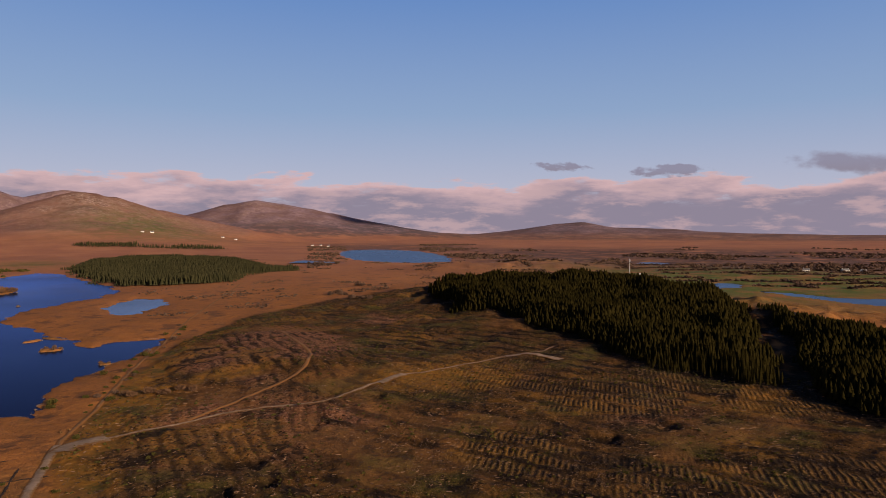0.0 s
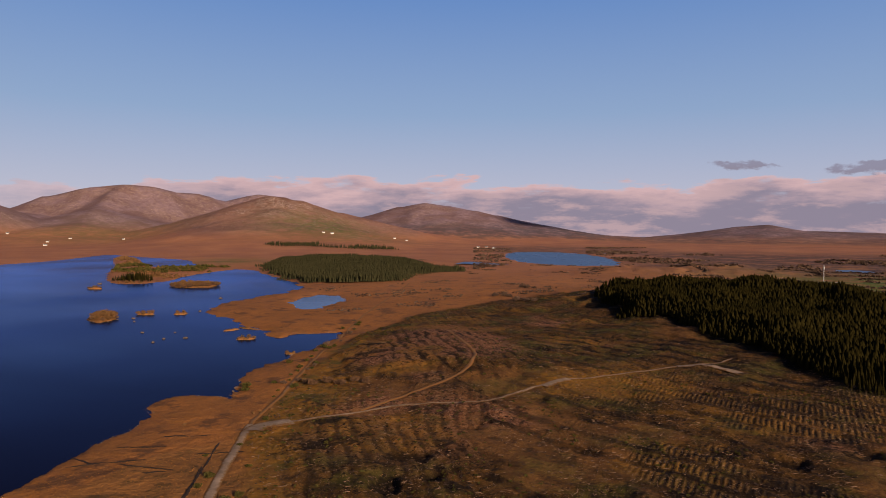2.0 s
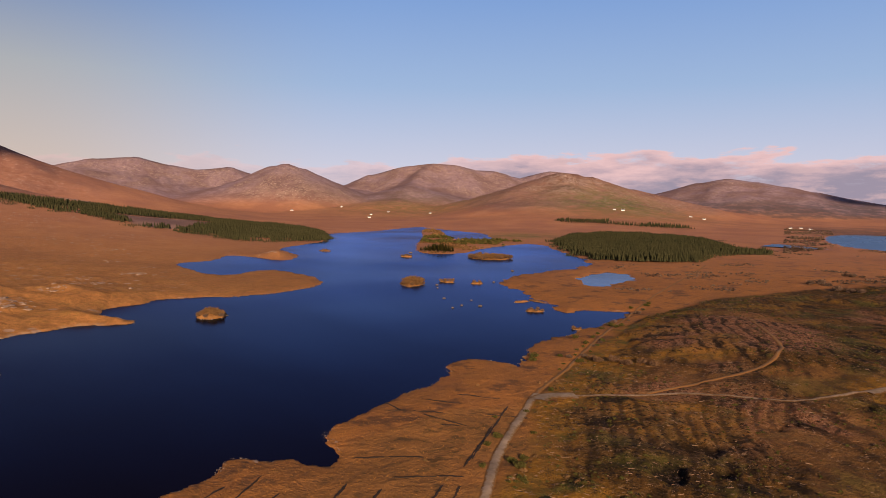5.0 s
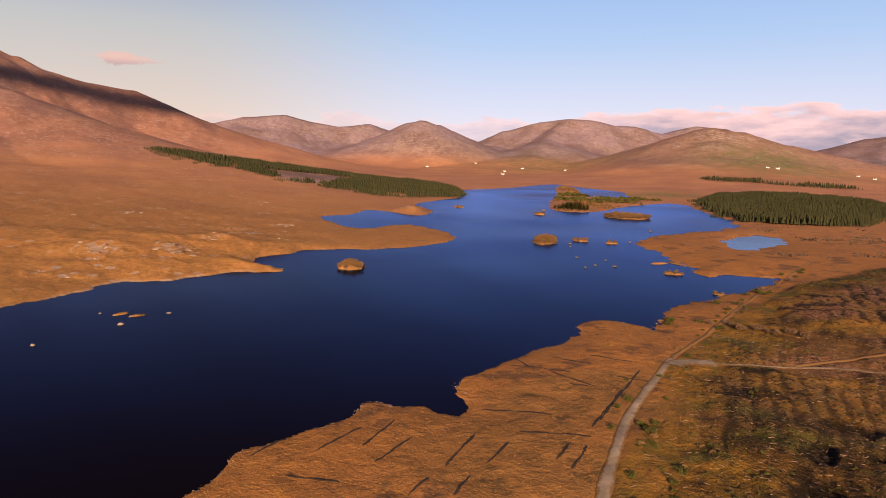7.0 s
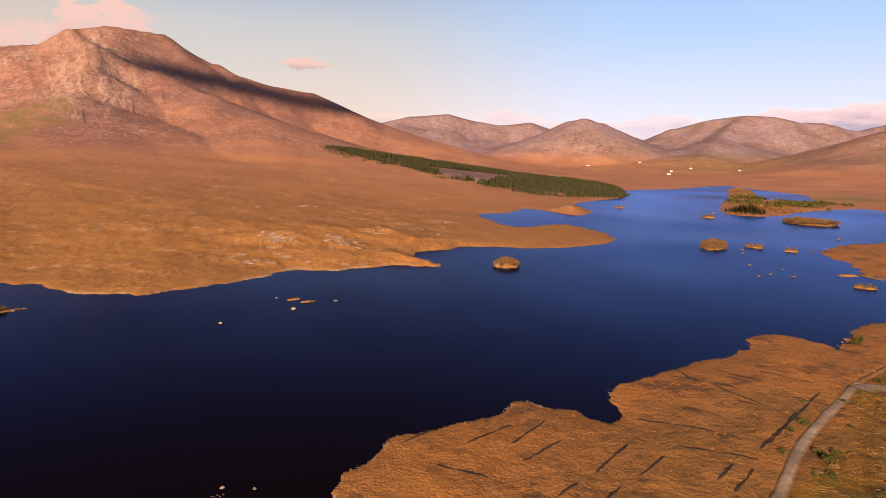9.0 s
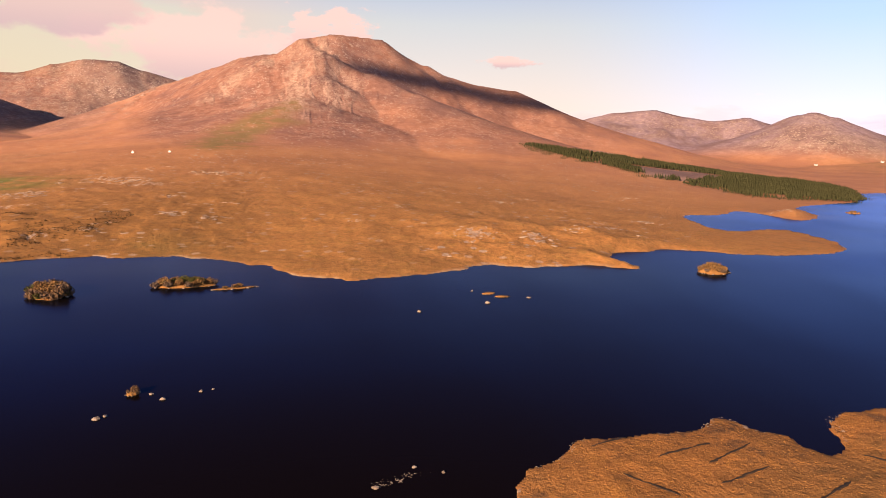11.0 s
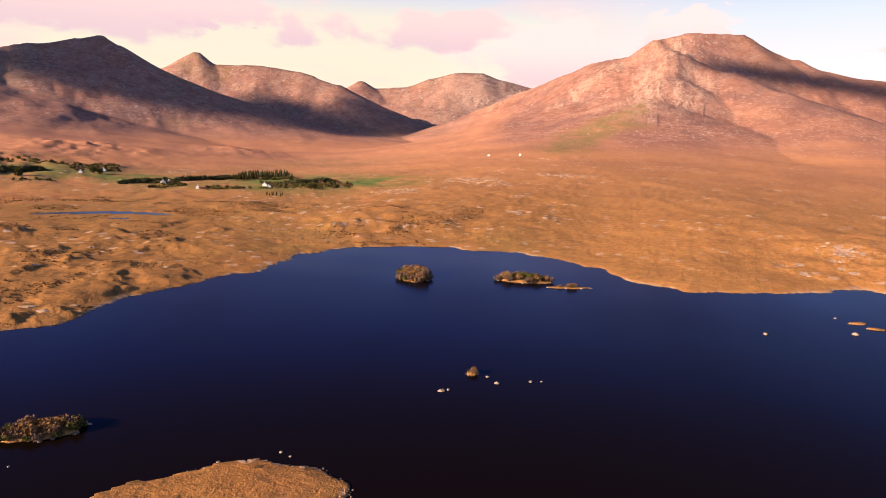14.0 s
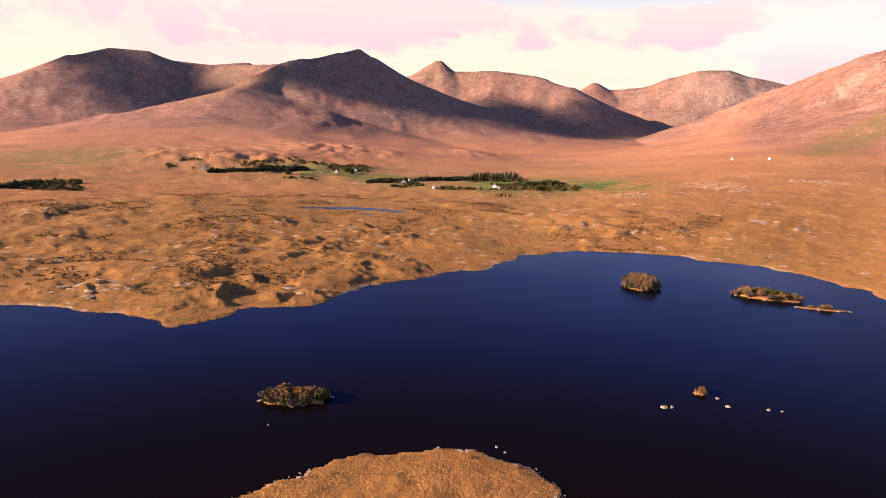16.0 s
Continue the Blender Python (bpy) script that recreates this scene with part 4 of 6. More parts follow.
def build_land():
    fine = np.arange(-38, 166, 0.18)
    cols = np.radians(np.concatenate([fine, np.arange(166, 322, 2.0)]))
    rings = np.concatenate([[0.02, 12, 30, 45, 60, 70, 80], np.geomspace(92, 450, 205), np.geomspace(455, 4860, 222)])
    A, Rr = np.meshgrid(cols, rings)
    x, y = -np.sin(A) * Rr, np.cos(A) * Rr
    z, sd, which, cut, bare, furrow = land_height(x, y)
    nr, nc = x.shape
    verts = np.stack([x, y, z], -1).reshape(-1, 3)
    i, j = np.meshgrid(np.arange(nr - 1), np.arange(nc), indexing="ij")
    a, b = i * nc + j, i * nc + (j + 1) % nc
    quads = np.stack([a, a + nc, b + nc, b], -1).reshape(-1, 4)
    # what grows or lies where
    bearing = np.degrees(np.arctan2(-x, y))
    r = np.hypot(x, y)
    mound = np.gradient(z, axis=0) / np.gradient(r, axis=0)
    steep = np.abs(mound)
    # heath on high ground; the distance term paints in pinkish haze
    heath_haze = np.clip(step(45, 130, z) * 0.85 + step(330, 1700, r) * 0.85, 0, 1)
    heath_haze = heath_haze * (1 - 0.08 * (step(66, 72, bearing) - step(101, 106, bearing)) * step(3200, 2600, r))
    front = (step(64, 70, bearing) - step(97, 101, bearing)) * step(3000, 2700, r)
    crag = (step(0.16, 0.42, steep + 0.05 * fbm(x, y, 90, 3, 95)) * step(40, 150, z) + 0.75 * step(150, 330, z)) * (1 - front) + front * step(170, 300, z + 50 * fbm(x, y, 200, 3, 96))
    spur = line_distance(x, y, np.array(dict((k[0], k[4]) for k in MOUNTAINS)["great_spur"][0])[:, :2])[0]
    crag = np.clip(crag + 0.95 * step(210, 60, spur + 60 * fbm(x, y, 120, 3, 93)) * step(110, 200, z), 0, 1)
    # the great mountain: purple-brown flanks, pale rock along its spurs, a grassy flank, a grey shoulder
    on_great = (step(64, 70, bearing) - step(103, 107, bearing)) * step(3000, 2700, r)
    ribs = np.minimum.reduce([line_distance(x + 26 * fbm(x, y, 120, 4, 131, 0.6), y + 26 * fbm(x, y, 120, 4, 132, 0.6), w)[0] for w in GREAT_RIBS])
    shoulder = line_distance(x, y, GREAT_SHOULDER)[0]
    spill = step(-0.25, 0.35, fbm(bearing * 26, r / 7, 30, 4, 133, 0.6))
    crag = np.where(on_great > 0.5, np.clip(0.35 * step(140, 40, ribs) * spill + 0.30 * step(230, 330, z), 0, 1) * step(85, 125, z), crag)
    rib = on_great * np.clip(step(75, 15, ribs) * (0.45 + 0.55 * spill), 0, 1) * step(88, 130, z)
    scree = on_great * step(48, 100, z + 14 * fbm(x, y, 140, 3, 134)) * np.clip(0.72 + 0.28 * step(84, 89, bearing), 0, 1)
    scree = np.maximum(scree, 0.9 * step(106, 112, bearing) * step(1500, 2000, r) * step(45, 110, z))
    crag = crag * (1 - 0.5 * step(104, 110, bearing))
    scree = np.maximum(scree, 0.6 * (step(15, 18, bearing) - step(35, 38, bearing)) * step(2500, 2800, r) * step(3700, 3400, r) * step(35, 70, z))
    rock = np.maximum.reduce([np.exp(-((x - cx) ** 2 + (y - cy) ** 2) / (1.3 * w) ** 2) for cx, cy, w in OUTCROPS]) * (r > 150)
    rock = np.maximum(rock, 0.45 * (step(88, 106, bearing) + step(60, 66, bearing) - step(82, 90, bearing)) * step(1500, 500, r) * step(0.1, 0.7, fbm(x, y, 110, 4, 97) + 0.4 * ridged(x, y, 70, 3, 98) - 0.25))
    rim = (1 - step(0.5, 5.0, sd)) * (sd > -1)
    rock = np.clip(rock + rim * 0.9 * step(-0.2, 0.4, fbm(x, y, 18, 3, 99) + 0.35 * step(85, 100, bearing)), 0, 1)
    strand = 0.8 * step(2.6, 0.8, sd) * (sd > -2) * step(-0.25, 0.3, fbm(x, y, 26, 3, 171)) * step(62, 70, bearing) * (r > 280)
    green = step(0.05, 0.6, fbm(x, y, 300, 4, 101)) * 0.22 * step(100, 125, bearing)
    for b0, d0, wb, wd, s in ((-25, 1000, 14, 330, 1.5), (-14, 1250, 7, 250, 0.6), (32, 1500, 3.4, 140, 0.7), (121, 920, 7, 130, 1.6), (115, 900, 4, 90, 1.2), (134, 990, 4, 70, 1.2), (139, 1040, 8, 100, 0.85), (129, 880, 7, 60, 0.7), (158, 1250, 7, 200, 0.6),
                              (24, 2750, 6, 350, 0.7), (41, 3200, 7, 400, 0.45), (104, 420, 3, 60, 0.6)):
        green = np.maximum(green, s * np.exp(-((bearing - b0) / wb) ** 2 - ((r - d0) / wd) ** 2))
    lawn = outline_distance(x + 30 * fbm(x, y, 90, 3, 135), y + 30 * fbm(x, y, 90, 3, 136), GREAT_LAWN)
    green = np.maximum(green, 0.50 * step(35, -35, lawn))
    scree, crag = scree * (1 - 0.85 * step(45, -40, lawn)), crag * (1 - 0.8 * step(40, -40, lawn))
    green = np.clip(green, 0, 1) * (cut < 0.5)
    names = [k[0] for k in MOUNTAINS]
    # bluish haze tone on low hills and saddle, forest at their foot
    wood_haze = np.where(which == names.index("far_low_hills"), 0.35, 0) + np.where(which == names.index("saddle"), 0.6 * step(150, 70, z), 0)
    wood_haze = np.maximum(wood_haze, step(3300, 3900, r) * (1 - step(8, 16, bearing)) * (which < 0) * 0.5)
    speck = step(56, 66, bearing) * step(330, 400, r) * step(2600, 1500, r) * (1 - step(30, 200, z) * 0.4)
    olive = np.clip(step(120, 132, bearing) * step(900, 380, r) + 0.7 * (step(94, 100, bearing) - step(112, 124, bearing)) * step(900, 500, r), 0, 1) * 0.85
    olive = np.maximum(olive, 0.9 * step(0.35, 0.7, fbm(x, y, 34, 3, 106)) * clearcut(x, y))
    olive = np.maximum(olive, 0.85 * step(-0.2, 0.3, fbm(x, y, 45, 4, 103)) * (x > -150 + 0.1 * y) * step(62, 22, line_distance(x, y, ROADS[0])[0]) * (r < 400))
    # rocky heights, and a grey haze tint that grows with distance
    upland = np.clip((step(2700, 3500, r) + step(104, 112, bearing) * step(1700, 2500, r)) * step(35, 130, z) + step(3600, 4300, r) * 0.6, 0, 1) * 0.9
    upland = np.maximum(upland, 0.85 * on_great * step(200, 90, shoulder) * step(120, 180, z))
    bog = (1 - step(40, 60, bearing) * step(240, 300, r)) * 0.85 * step(100, 60, bearing) + step(118, 126, bearing) * 0.6
    pink = cut * np.clip(step(0.2, 0.6, 0.5 * fbm(x, y, 48, 3, 161) + 1.1 * knoll_shape(x, y)[2] - 0.15) + step(60, 15, np.hypot(x + 70, y - 225)) * 0.8, 0, 1)
    gold = clearcut(x, y) * np.clip(step(38, 14, verge_at(x, y) + 12 * fbm(x, y, 18, 3, 162)) + 0.8 * step(0.35, 0.6, fbm(x, y, 38, 3, 163)), 0, 1)
    strip = step(15, -10, outline_distance(x, y, FELLED_STRIP) + 12 * fbm(x, y, 40, 3, 164))
    scrub = step(2, -6, bearing) * step(1000, 1300, r) * step(2500, 1900, r) + 0.8 * (step(-6, 0, bearing) - step(9, 12, bearing)) * step(1900, 2100, r) * step(3000, 2500, r)
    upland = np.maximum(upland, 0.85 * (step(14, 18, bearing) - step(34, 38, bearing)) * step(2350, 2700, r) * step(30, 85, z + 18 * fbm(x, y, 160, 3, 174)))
    # lilac haze tint on hills far from the eye
    heather_haze = step(3300, 3700, r) * (1 - step(72, 80, bearing)) * step(25, 60, z)
    crag = crag * (1 - 0.55 * heather_haze)
    upland = np.maximum(upland, 0.9 * strip)
    ridge_hill = line_distance(x, y, [(-1690, 700), (-1690, 800), (-1680, 920)])[0]
    crag, rib = np.maximum(crag, step(60, 25, ridge_hill)), np.maximum(rib, step(50, 20, ridge_hill))
    # ground under and beside the plantations, blackened for tree shade and needles
    floor_of = np.minimum(outline_distance(x, y, FOREST_EAST), outline_distance(x, y, FOREST_SOUTH))
    peat_shade = np.clip(bare * 0.9 + step(9, 2, floor_of + 4 * fbm(x, y, 9, 3, 137)), 0, 1)
    keep = {"heath_haze": heath_haze, "crag": crag, "rock": rock * (1 - cut), "green": green, "cut": cut, "peat_shade": peat_shade, "furrow": furrow, "wood_haze": wood_haze, "speck": speck, "olive": olive, "scrub": scrub, "upland": upland, "bog": bog, "scree": scree, "ribs": rib, "heather_haze": heather_haze, "pink": pink, "gold": gold, "strand": strand}
    face = which.reshape(-1)[quads].max(1)
    done = []
    labels = {"great": "broad brown mountain with a rocky summit above the lake", "great_spur": "rocky spur of pale scree below the summit", "cone": "bare brown pointed hill beyond the bog",
              "dome": "domed purple-brown hill with banded rock", "snowy": "rugged hazy mountain with pale scree", "saddle": "wide blue-shaded mountain under the cloud", "ragged": "ragged far ridge under pink cloud",
              "corrie": "pale mountain with gullied scree slopes", "shaded": "mountain with a flank in deep blue shade", "twin": "two-topped rocky mountain above the farms", "western": "rounded rocky mountain at the valley's end",
              "far_low_hills": "low blue hills on the skyline"}
    for k in (-1, *range(len(MOUNTAINS))):
        q = quads[face == k]
        if not len(q):
            continue
        used, back = np.unique(q, return_inverse=True)
        name = "ground" if k < 0 else "mountain"
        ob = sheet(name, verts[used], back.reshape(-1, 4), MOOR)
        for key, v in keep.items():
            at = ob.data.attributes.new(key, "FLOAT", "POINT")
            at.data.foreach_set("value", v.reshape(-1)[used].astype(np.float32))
        if k < 0:
            tagged(ob, "orange-brown moorland and felled ground round a dark lake", "ground", kind="structure")
        else:
            tagged(ob, labels[MOUNTAINS[k][0]], "mountain", "mountains round the lake", "structure")
        done.append(ob)
    return done


build_land()


def water(label, outline, level, grow=10.0, stuff=None):
    lo, hi = outline.min(0) - grow, outline.max(0) + grow
    v = np.array([(lo[0], lo[1], level), (hi[0], lo[1], level), (hi[0], hi[1], level), (lo[0], hi[1], level)])
    return tagged(sheet("water", v, np.array([[0, 1, 2, 3]]), stuff or WATER), label, "lake", kind="structure")


water("dark blue peat lake, nearly still, among brown bogs", LAKE, 0.0, 30)
water("little bog pool mirroring the sky", POND, 0.02, 4, POOL_WATER)
for outline, level in FAR_WATERS:
    water("pale blue far lake reflecting the sky", outline, level, 6, FAR_WATER)


def height_at(points):
    p = np.array(points, float)
    return land_height(p[:, 0], p[:, 1])[0]


def track(name, line, width, label, lift=0.06, stuff=None):
    p = np.array(line, float)
    a, b, c, d = np.vstack([2 * p[0] - p[1], p[:-2]]), p[:-1], p[1:], np.vstack([p[2:], 2 * p[-1] - p[-2]])
    pts = []
    for k in range(14):
        t = k / 14
        pts.append(0.5 * (2 * b + (c - a) * t + (2 * a - 5 * b + 4 * c - d) * t * t + (3 * b - a - 3 * c + d) * t ** 3))
    pts = np.vstack([np.stack(pts, 1).reshape(-1, 2), p[-1]])
    tang = np.gradient(pts, axis=0)
    tang /= np.linalg.norm(tang, axis=1)[:, None]
    side = np.stack([-tang[:, 1], tang[:, 0]], 1)
    n = len(pts)
    wob = width * (1 + 0.14 * fbm(pts[:, 0], pts[:, 1], 9, 2, 111))
    across = np.linspace(-0.5, 0.5, 5)
    v = pts[:, None, :] + side[:, None, :] * across[None, :, None] * wob[:, None, None]
    z = land_height(v[..., 0], v[..., 1])[0]
    z = np.maximum(z, z.mean(1, keepdims=True)) + 0.22 + lift + 0.08 * (1 - (across * 2) ** 2)
    z[:, 0] -= 0.16
    z[:, -1] -= 0.16
    verts = np.concatenate([v, z[..., None]], -1).reshape(-1, 3)
    i, j = np.meshgrid(np.arange(n - 1), np.arange(4), indexing="ij")
    q = np.stack([i * 5 + j, i * 5 + j + 1, i * 5 + 6 + j, i * 5 + 5 + j], -1).reshape(-1, 4)
    ob = sheet(name, verts, q, stuff or TRACK)
    at = ob.data.attributes.new("verge", "FLOAT", "POINT")
    at.data.foreach_set("value", np.tile(np.abs(across) * 2, n).astype(np.float32))
    return tagged(ob, label, "road", kind="structure")


track("road", ROADS[0], 3.1, "pale gravel road along the bog's edge")
track("road", ROADS[1], 2.0, "stony forest track through the felled ground", 0.06, RUTTED_TRACK)
track("road", ROADS[2], 2.0, "worn machine track curving up the felled knoll", 0.05, OLD_TRACK)
track("road", ROADS[3], 1.9, "old grassy bog road running north", 0.05, OLD_TRACK)
track("road", [(32, 337), (44, 338), (58, 324)], 5.0, "gravel turning place at the forest edge")
track("road", [(-116, 199), (-116, 206), (-109, 214)], 7.0, "gravel apron where the forest track leaves the road", 0.09)
track("road", [(-27, 282), (-22, 289), (-17, 294)], 5.5, "gravel passing place on the forest track", 0.09)
# ---- trees ----
def conifer_verts(rng, h, w, tiers=7, sides=7):
    """Crown of a spruce: drooping tiers with ragged rims, round the z axis."""
    v, f = [], []
    for k in range(tiers):
        t = k / tiers
        z0, z1 = h * (0.12 + 0.80 * t), h * (0.12 + 0.80 * t) + h * (1.55 / tiers)
        rad = w * (1 - t) ** 0.8 * rng.uniform(0.85, 1.12)
        base = len(v)
        turn = rng.uniform(0, 6.28)
        for s in range(sides * 2):
            a = turn + math.pi * s / sides
            out = rad * (rng.uniform(0.85, 1.15) if s % 2 == 0 else rng.uniform(0.45, 0.62))
            v.append((math.cos(a) * out, math.sin(a) * out, z0 + (0.0 if s % 2 == 0 else h * 0.05) + rng.uniform(-0.02, 0.02) * h))
        v.append((rng.uniform(-0.02, 0.02) * w, rng.uniform(-0.02, 0.02) * w, min(z1, h)))
        top = len(v) - 1
        for s in range(sides * 2):
            f.append((base + s, base + (s + 1) % (sides * 2), top))
    return np.array(v), np.array(f)


def trunk_verts(h, r, sides=6):
    v = [(math.cos(2 * math.pi * s / sides) * q, math.sin(2 * math.pi * s / sides) * q, z) for z, q in ((-0.4, r * 1.25), (0.6, r), (h, r * 0.25)) for s in range(sides)]
    f = [(k * sides + s, k * sides + (s + 1) % sides, (k + 1) * sides + (s + 1) % sides) for k in range(2) for s in range(sides)]
    f += [(k * sides + s, (k + 1) * sides + (s + 1) % sides, (k + 1) * sides + s) for k in range(2) for s in range(sides)]
    return np.array(v), np.array(f)


def mesh_of(name, v, f, material, smooth=False):
    ob = sheet(name, v, f, material, smooth)
    me = ob.data
    bpy.data.objects.remove(ob)
    return me


def spread(outline, gap, rng, rag=2.2):
    """Places within an outline, at about that distance from each other."""
    lo, hi = outline.min(0), outline.max(0)
    gx, gy = np.meshgrid(np.arange(lo[0], hi[0], gap), np.arange(lo[1], hi[1], gap))
    p = np.stack([gx.ravel(), gy.ravel()], 1)
    p = p + rng.uniform(-0.42, 0.42, p.shape) * gap
    return p[outline_distance(p[:, 0], p[:, 1], outline) < gap * rag * fbm(p[:, 0], p[:, 1], gap * 9, 3, 19)]


def forest(label, outline, gap, height, seed, near=0, leaf=None, tiers=6, sides=5, thin=None, group="", rag=2.2, wide=0.155):
    """A plantation: its nearest trees each a thing with trunk and crown, the rest one mass of trees."""
    rng = np.random.default_rng(seed)
    p = spread(outline, gap, rng, rag)
    if thin is not None:
        p = p[thin(p[:, 0], p[:, 1])]
    p = p[np.argsort(np.hypot(p[:, 0], p[:, 1]))]
    z = terrain(p[:, 0], p[:, 1])[0]
    size = height * (0.80 + 0.22 * rng.random(len(p)) + 0.16 * grid_noise(p[:, 0], p[:, 1], 45, 7) + 0.12 * grid_noise(p[:, 0], p[:, 1], 17, 8))
    size = size * np.clip(0.50 + outline_distance(p[:, 0], p[:, 1], outline) / -34, 0.42, 1)
    turn = rng.uniform(0, 6.28, len(p))
    if near:
        kinds = []
        for s in range(4):
            cv, cf = conifer_verts(rng, 1.0, (0.12, 0.19, 0.155, 0.21)[s], 9, 8)
            tv, tf = trunk_verts(0.9, 0.012)
            kinds.append((mesh_of("crown", cv, cf, SPRUCE, True), mesh_of("trunk", tv, tf, BARK)))
        for k in range(min(near, len(p))):
            tree = new("spruce_tree")
            tree.location, tree.rotation_euler, tree.scale = (p[k, 0], p[k, 1], z[k]), (0, 0, turn[k]), (size[k],) * 3
            tagged(tree, "tall dark green spruce at the plantation's edge", "tree", group or "plantation spruces")
            for nm, me in zip(("crown", "trunk"), kinds[k % 4]):
                new(nm, me).parent = tree
        p, z, size, turn = p[near:], z[near:], size[near:], turn[near:]
    if not len(p):
        return
    forms = [conifer_verts(rng, 1.0, wide + 0.018 * s, tiers, sides) for s in range(6)]
    vs, fs, n = [], [], 0
    for s, (cv, cf) in enumerate(forms):
        pick = np.arange(len(p)) % 6 == s
        q, zz, sz, tn = p[pick], z[pick], size[pick], turn[pick]
        c, d = np.cos(tn)[:, None], np.sin(tn)[:, None]
        x = (cv[None, :, 0] * c - cv[None, :, 1] * d) * sz[:, None] + q[:, None, 0]
        y = (cv[None, :, 0] * d + cv[None, :, 1] * c) * sz[:, None] + q[:, None, 1]
        w = cv[None, :, 2] * sz[:, None] + zz[:, None]
        vs.append(np.stack([x, y, w], -1).reshape(-1, 3))
        fs.append((cf[None] + n + np.arange(len(q))[:, None, None] * len(cv)).reshape(-1, 3))
        n += len(q) * len(cv)
    ob = sheet("forest", np.concatenate(vs), np.concatenate(fs), leaf or SPRUCE, True)
    return tagged(ob, label, "forest", kind="stuff")


FOREST_POND = rounded([(-605, 1077), (-545, 985), (-487, 907), (-396, 803), (-307, 788), (-268, 850), (-288, 930), (-266, 1010), (-232, 1110), (-290, 1150), (-345, 1240), (-470, 1400), (-630, 1520), (-720, 1450), (-690, 1290), (-640, 1160)], 3)
FOREST_STRIP = rounded([(-1060, 1885), (-925, 1900), (-800, 1915), (-640, 2000), (-790, 2060), (-1000, 1990)], 3)
FOREST_SLOPE = rounded([(-1590, 455), (-1473, 500), (-1333, 556), (-1247, 592), (-1141, 632), (-1070, 640), (-1100, 690), (-1040, 665), (-969, 648), (-925, 690), (-905, 760), (-930, 840), (-1020, 920), (-1140, 1000),
                        (-1290, 1080), (-1450, 1130), (-1530, 1040), (-1560, 930), (-1565, 800), (-1580, 640), (-1600, 530)], 3)
FOREST_HIGH = rounded([(-1660, 790), (-1600, 840), (-1540, 915), (-1590, 945), (-1640, 910), (-1680, 850)], 3)


def not_felled(x, y):
    return (outline_distance(x, y, FELLED_STRIP) > 3 * grid_noise(x, y, 20, 6)) & (grid_noise(x, y, 90, 9) + 0.6 * grid_noise(x, y, 24, 10) > -0.55)


forest("dark spruce plantation on a low rise", FOREST_EAST, 2.8, 12.0, 1, near=240, tiers=3, sides=4, wide=0.26, rag=2.8)
forest("dark spruce plantation beyond the firebreak", FOREST_SOUTH, 2.8, 12.0, 2, near=40, tiers=3, sides=4, wide=0.26)
forest("green spruce plantation beside the lake", FOREST_POND, 4.6, 11.5, 3, tiers=3, sides=4, leaf=SPRUCE_GREEN, rag=6.0, wide=0.20, thin=lambda x, y: grid_noise(x, y, 70, 4) + 0.5 * grid_noise(x, y, 22, 5) > -0.85)
forest("thin spruce belts on the plain", FOREST_STRIP, 8.0, 13.0, 4, tiers=4, leaf=SPRUCE_GREEN, thin=lambda x, y: grid_noise(x, y, 140, 4) > -0.35)
forest("spruce plantation on the mountain's foot", FOREST_SLOPE, 6.0, 10.5, 5, tiers=3, sides=4, leaf=SPRUCE_GREEN, thin=not_felled, rag=6.0, wide=0.24)
forest("small high plantation on the mountain's foot", FOREST_HIGH, 6.2, 10.0, 6, tiers=4, sides=4, leaf=SPRUCE_GREEN, rag=3.0, wide=0.22)
# ---- bushes, rocks and islands ----
def clump_mesh(rng, leaves, leaf=0.22, flat=0.8, hollow=0.45):
    """A ragged bush about one metre in half-width: small leaf sprays round a few limbs."""
    v, f = [], []
    lumps = [(Vector((rng.uniform(-0.45, 0.45), rng.uniform(-0.45, 0.45), rng.uniform(0.25, 0.75))), rng.uniform(0.35, 0.6)) for _ in range(6)]
    for k in range(leaves):
        c, rad = lumps[k % 6]
        d = Vector(rng.normal(size=3)).normalized()
        p = c + d * rad * rng.uniform(hollow, 1.05)
        p.z = max(0.02, p.z * flat)
        a = Vector(rng.normal(size=3)).normalized() * leaf * rng.uniform(0.6, 1.3)
        b = Vector(rng.normal(size=3)).cross(a).normalized() * leaf * rng.uniform(0.6, 1.3)
        n = len(v)
        v += [tuple(p - a * 0.5 - b * 0.4), tuple(p + a * 0.5 - b * 0.3), tuple(p + b * 0.7)]
        f.append((n, n + 1, n + 2))
    return np.array(v), np.array(f)


def stone_verts(rng, rough=0.28, fine=2):
    bm = bmesh.new()
    bmesh.ops.create_icosphere(bm, subdivisions=fine, radius=1.0)
    for q in bm.verts:
        q.co *= 1 + rng.uniform(-rough, rough) * 0.6 + rough * noise.noise(q.co * 1.7 + Vector((rng.random(), 0, 0)))
    v = np.array([tuple(q.co) for q in bm.verts])
    f = np.array([[q.index for q in t.verts] for t in bm.faces])
    bm.free()
    return v, f


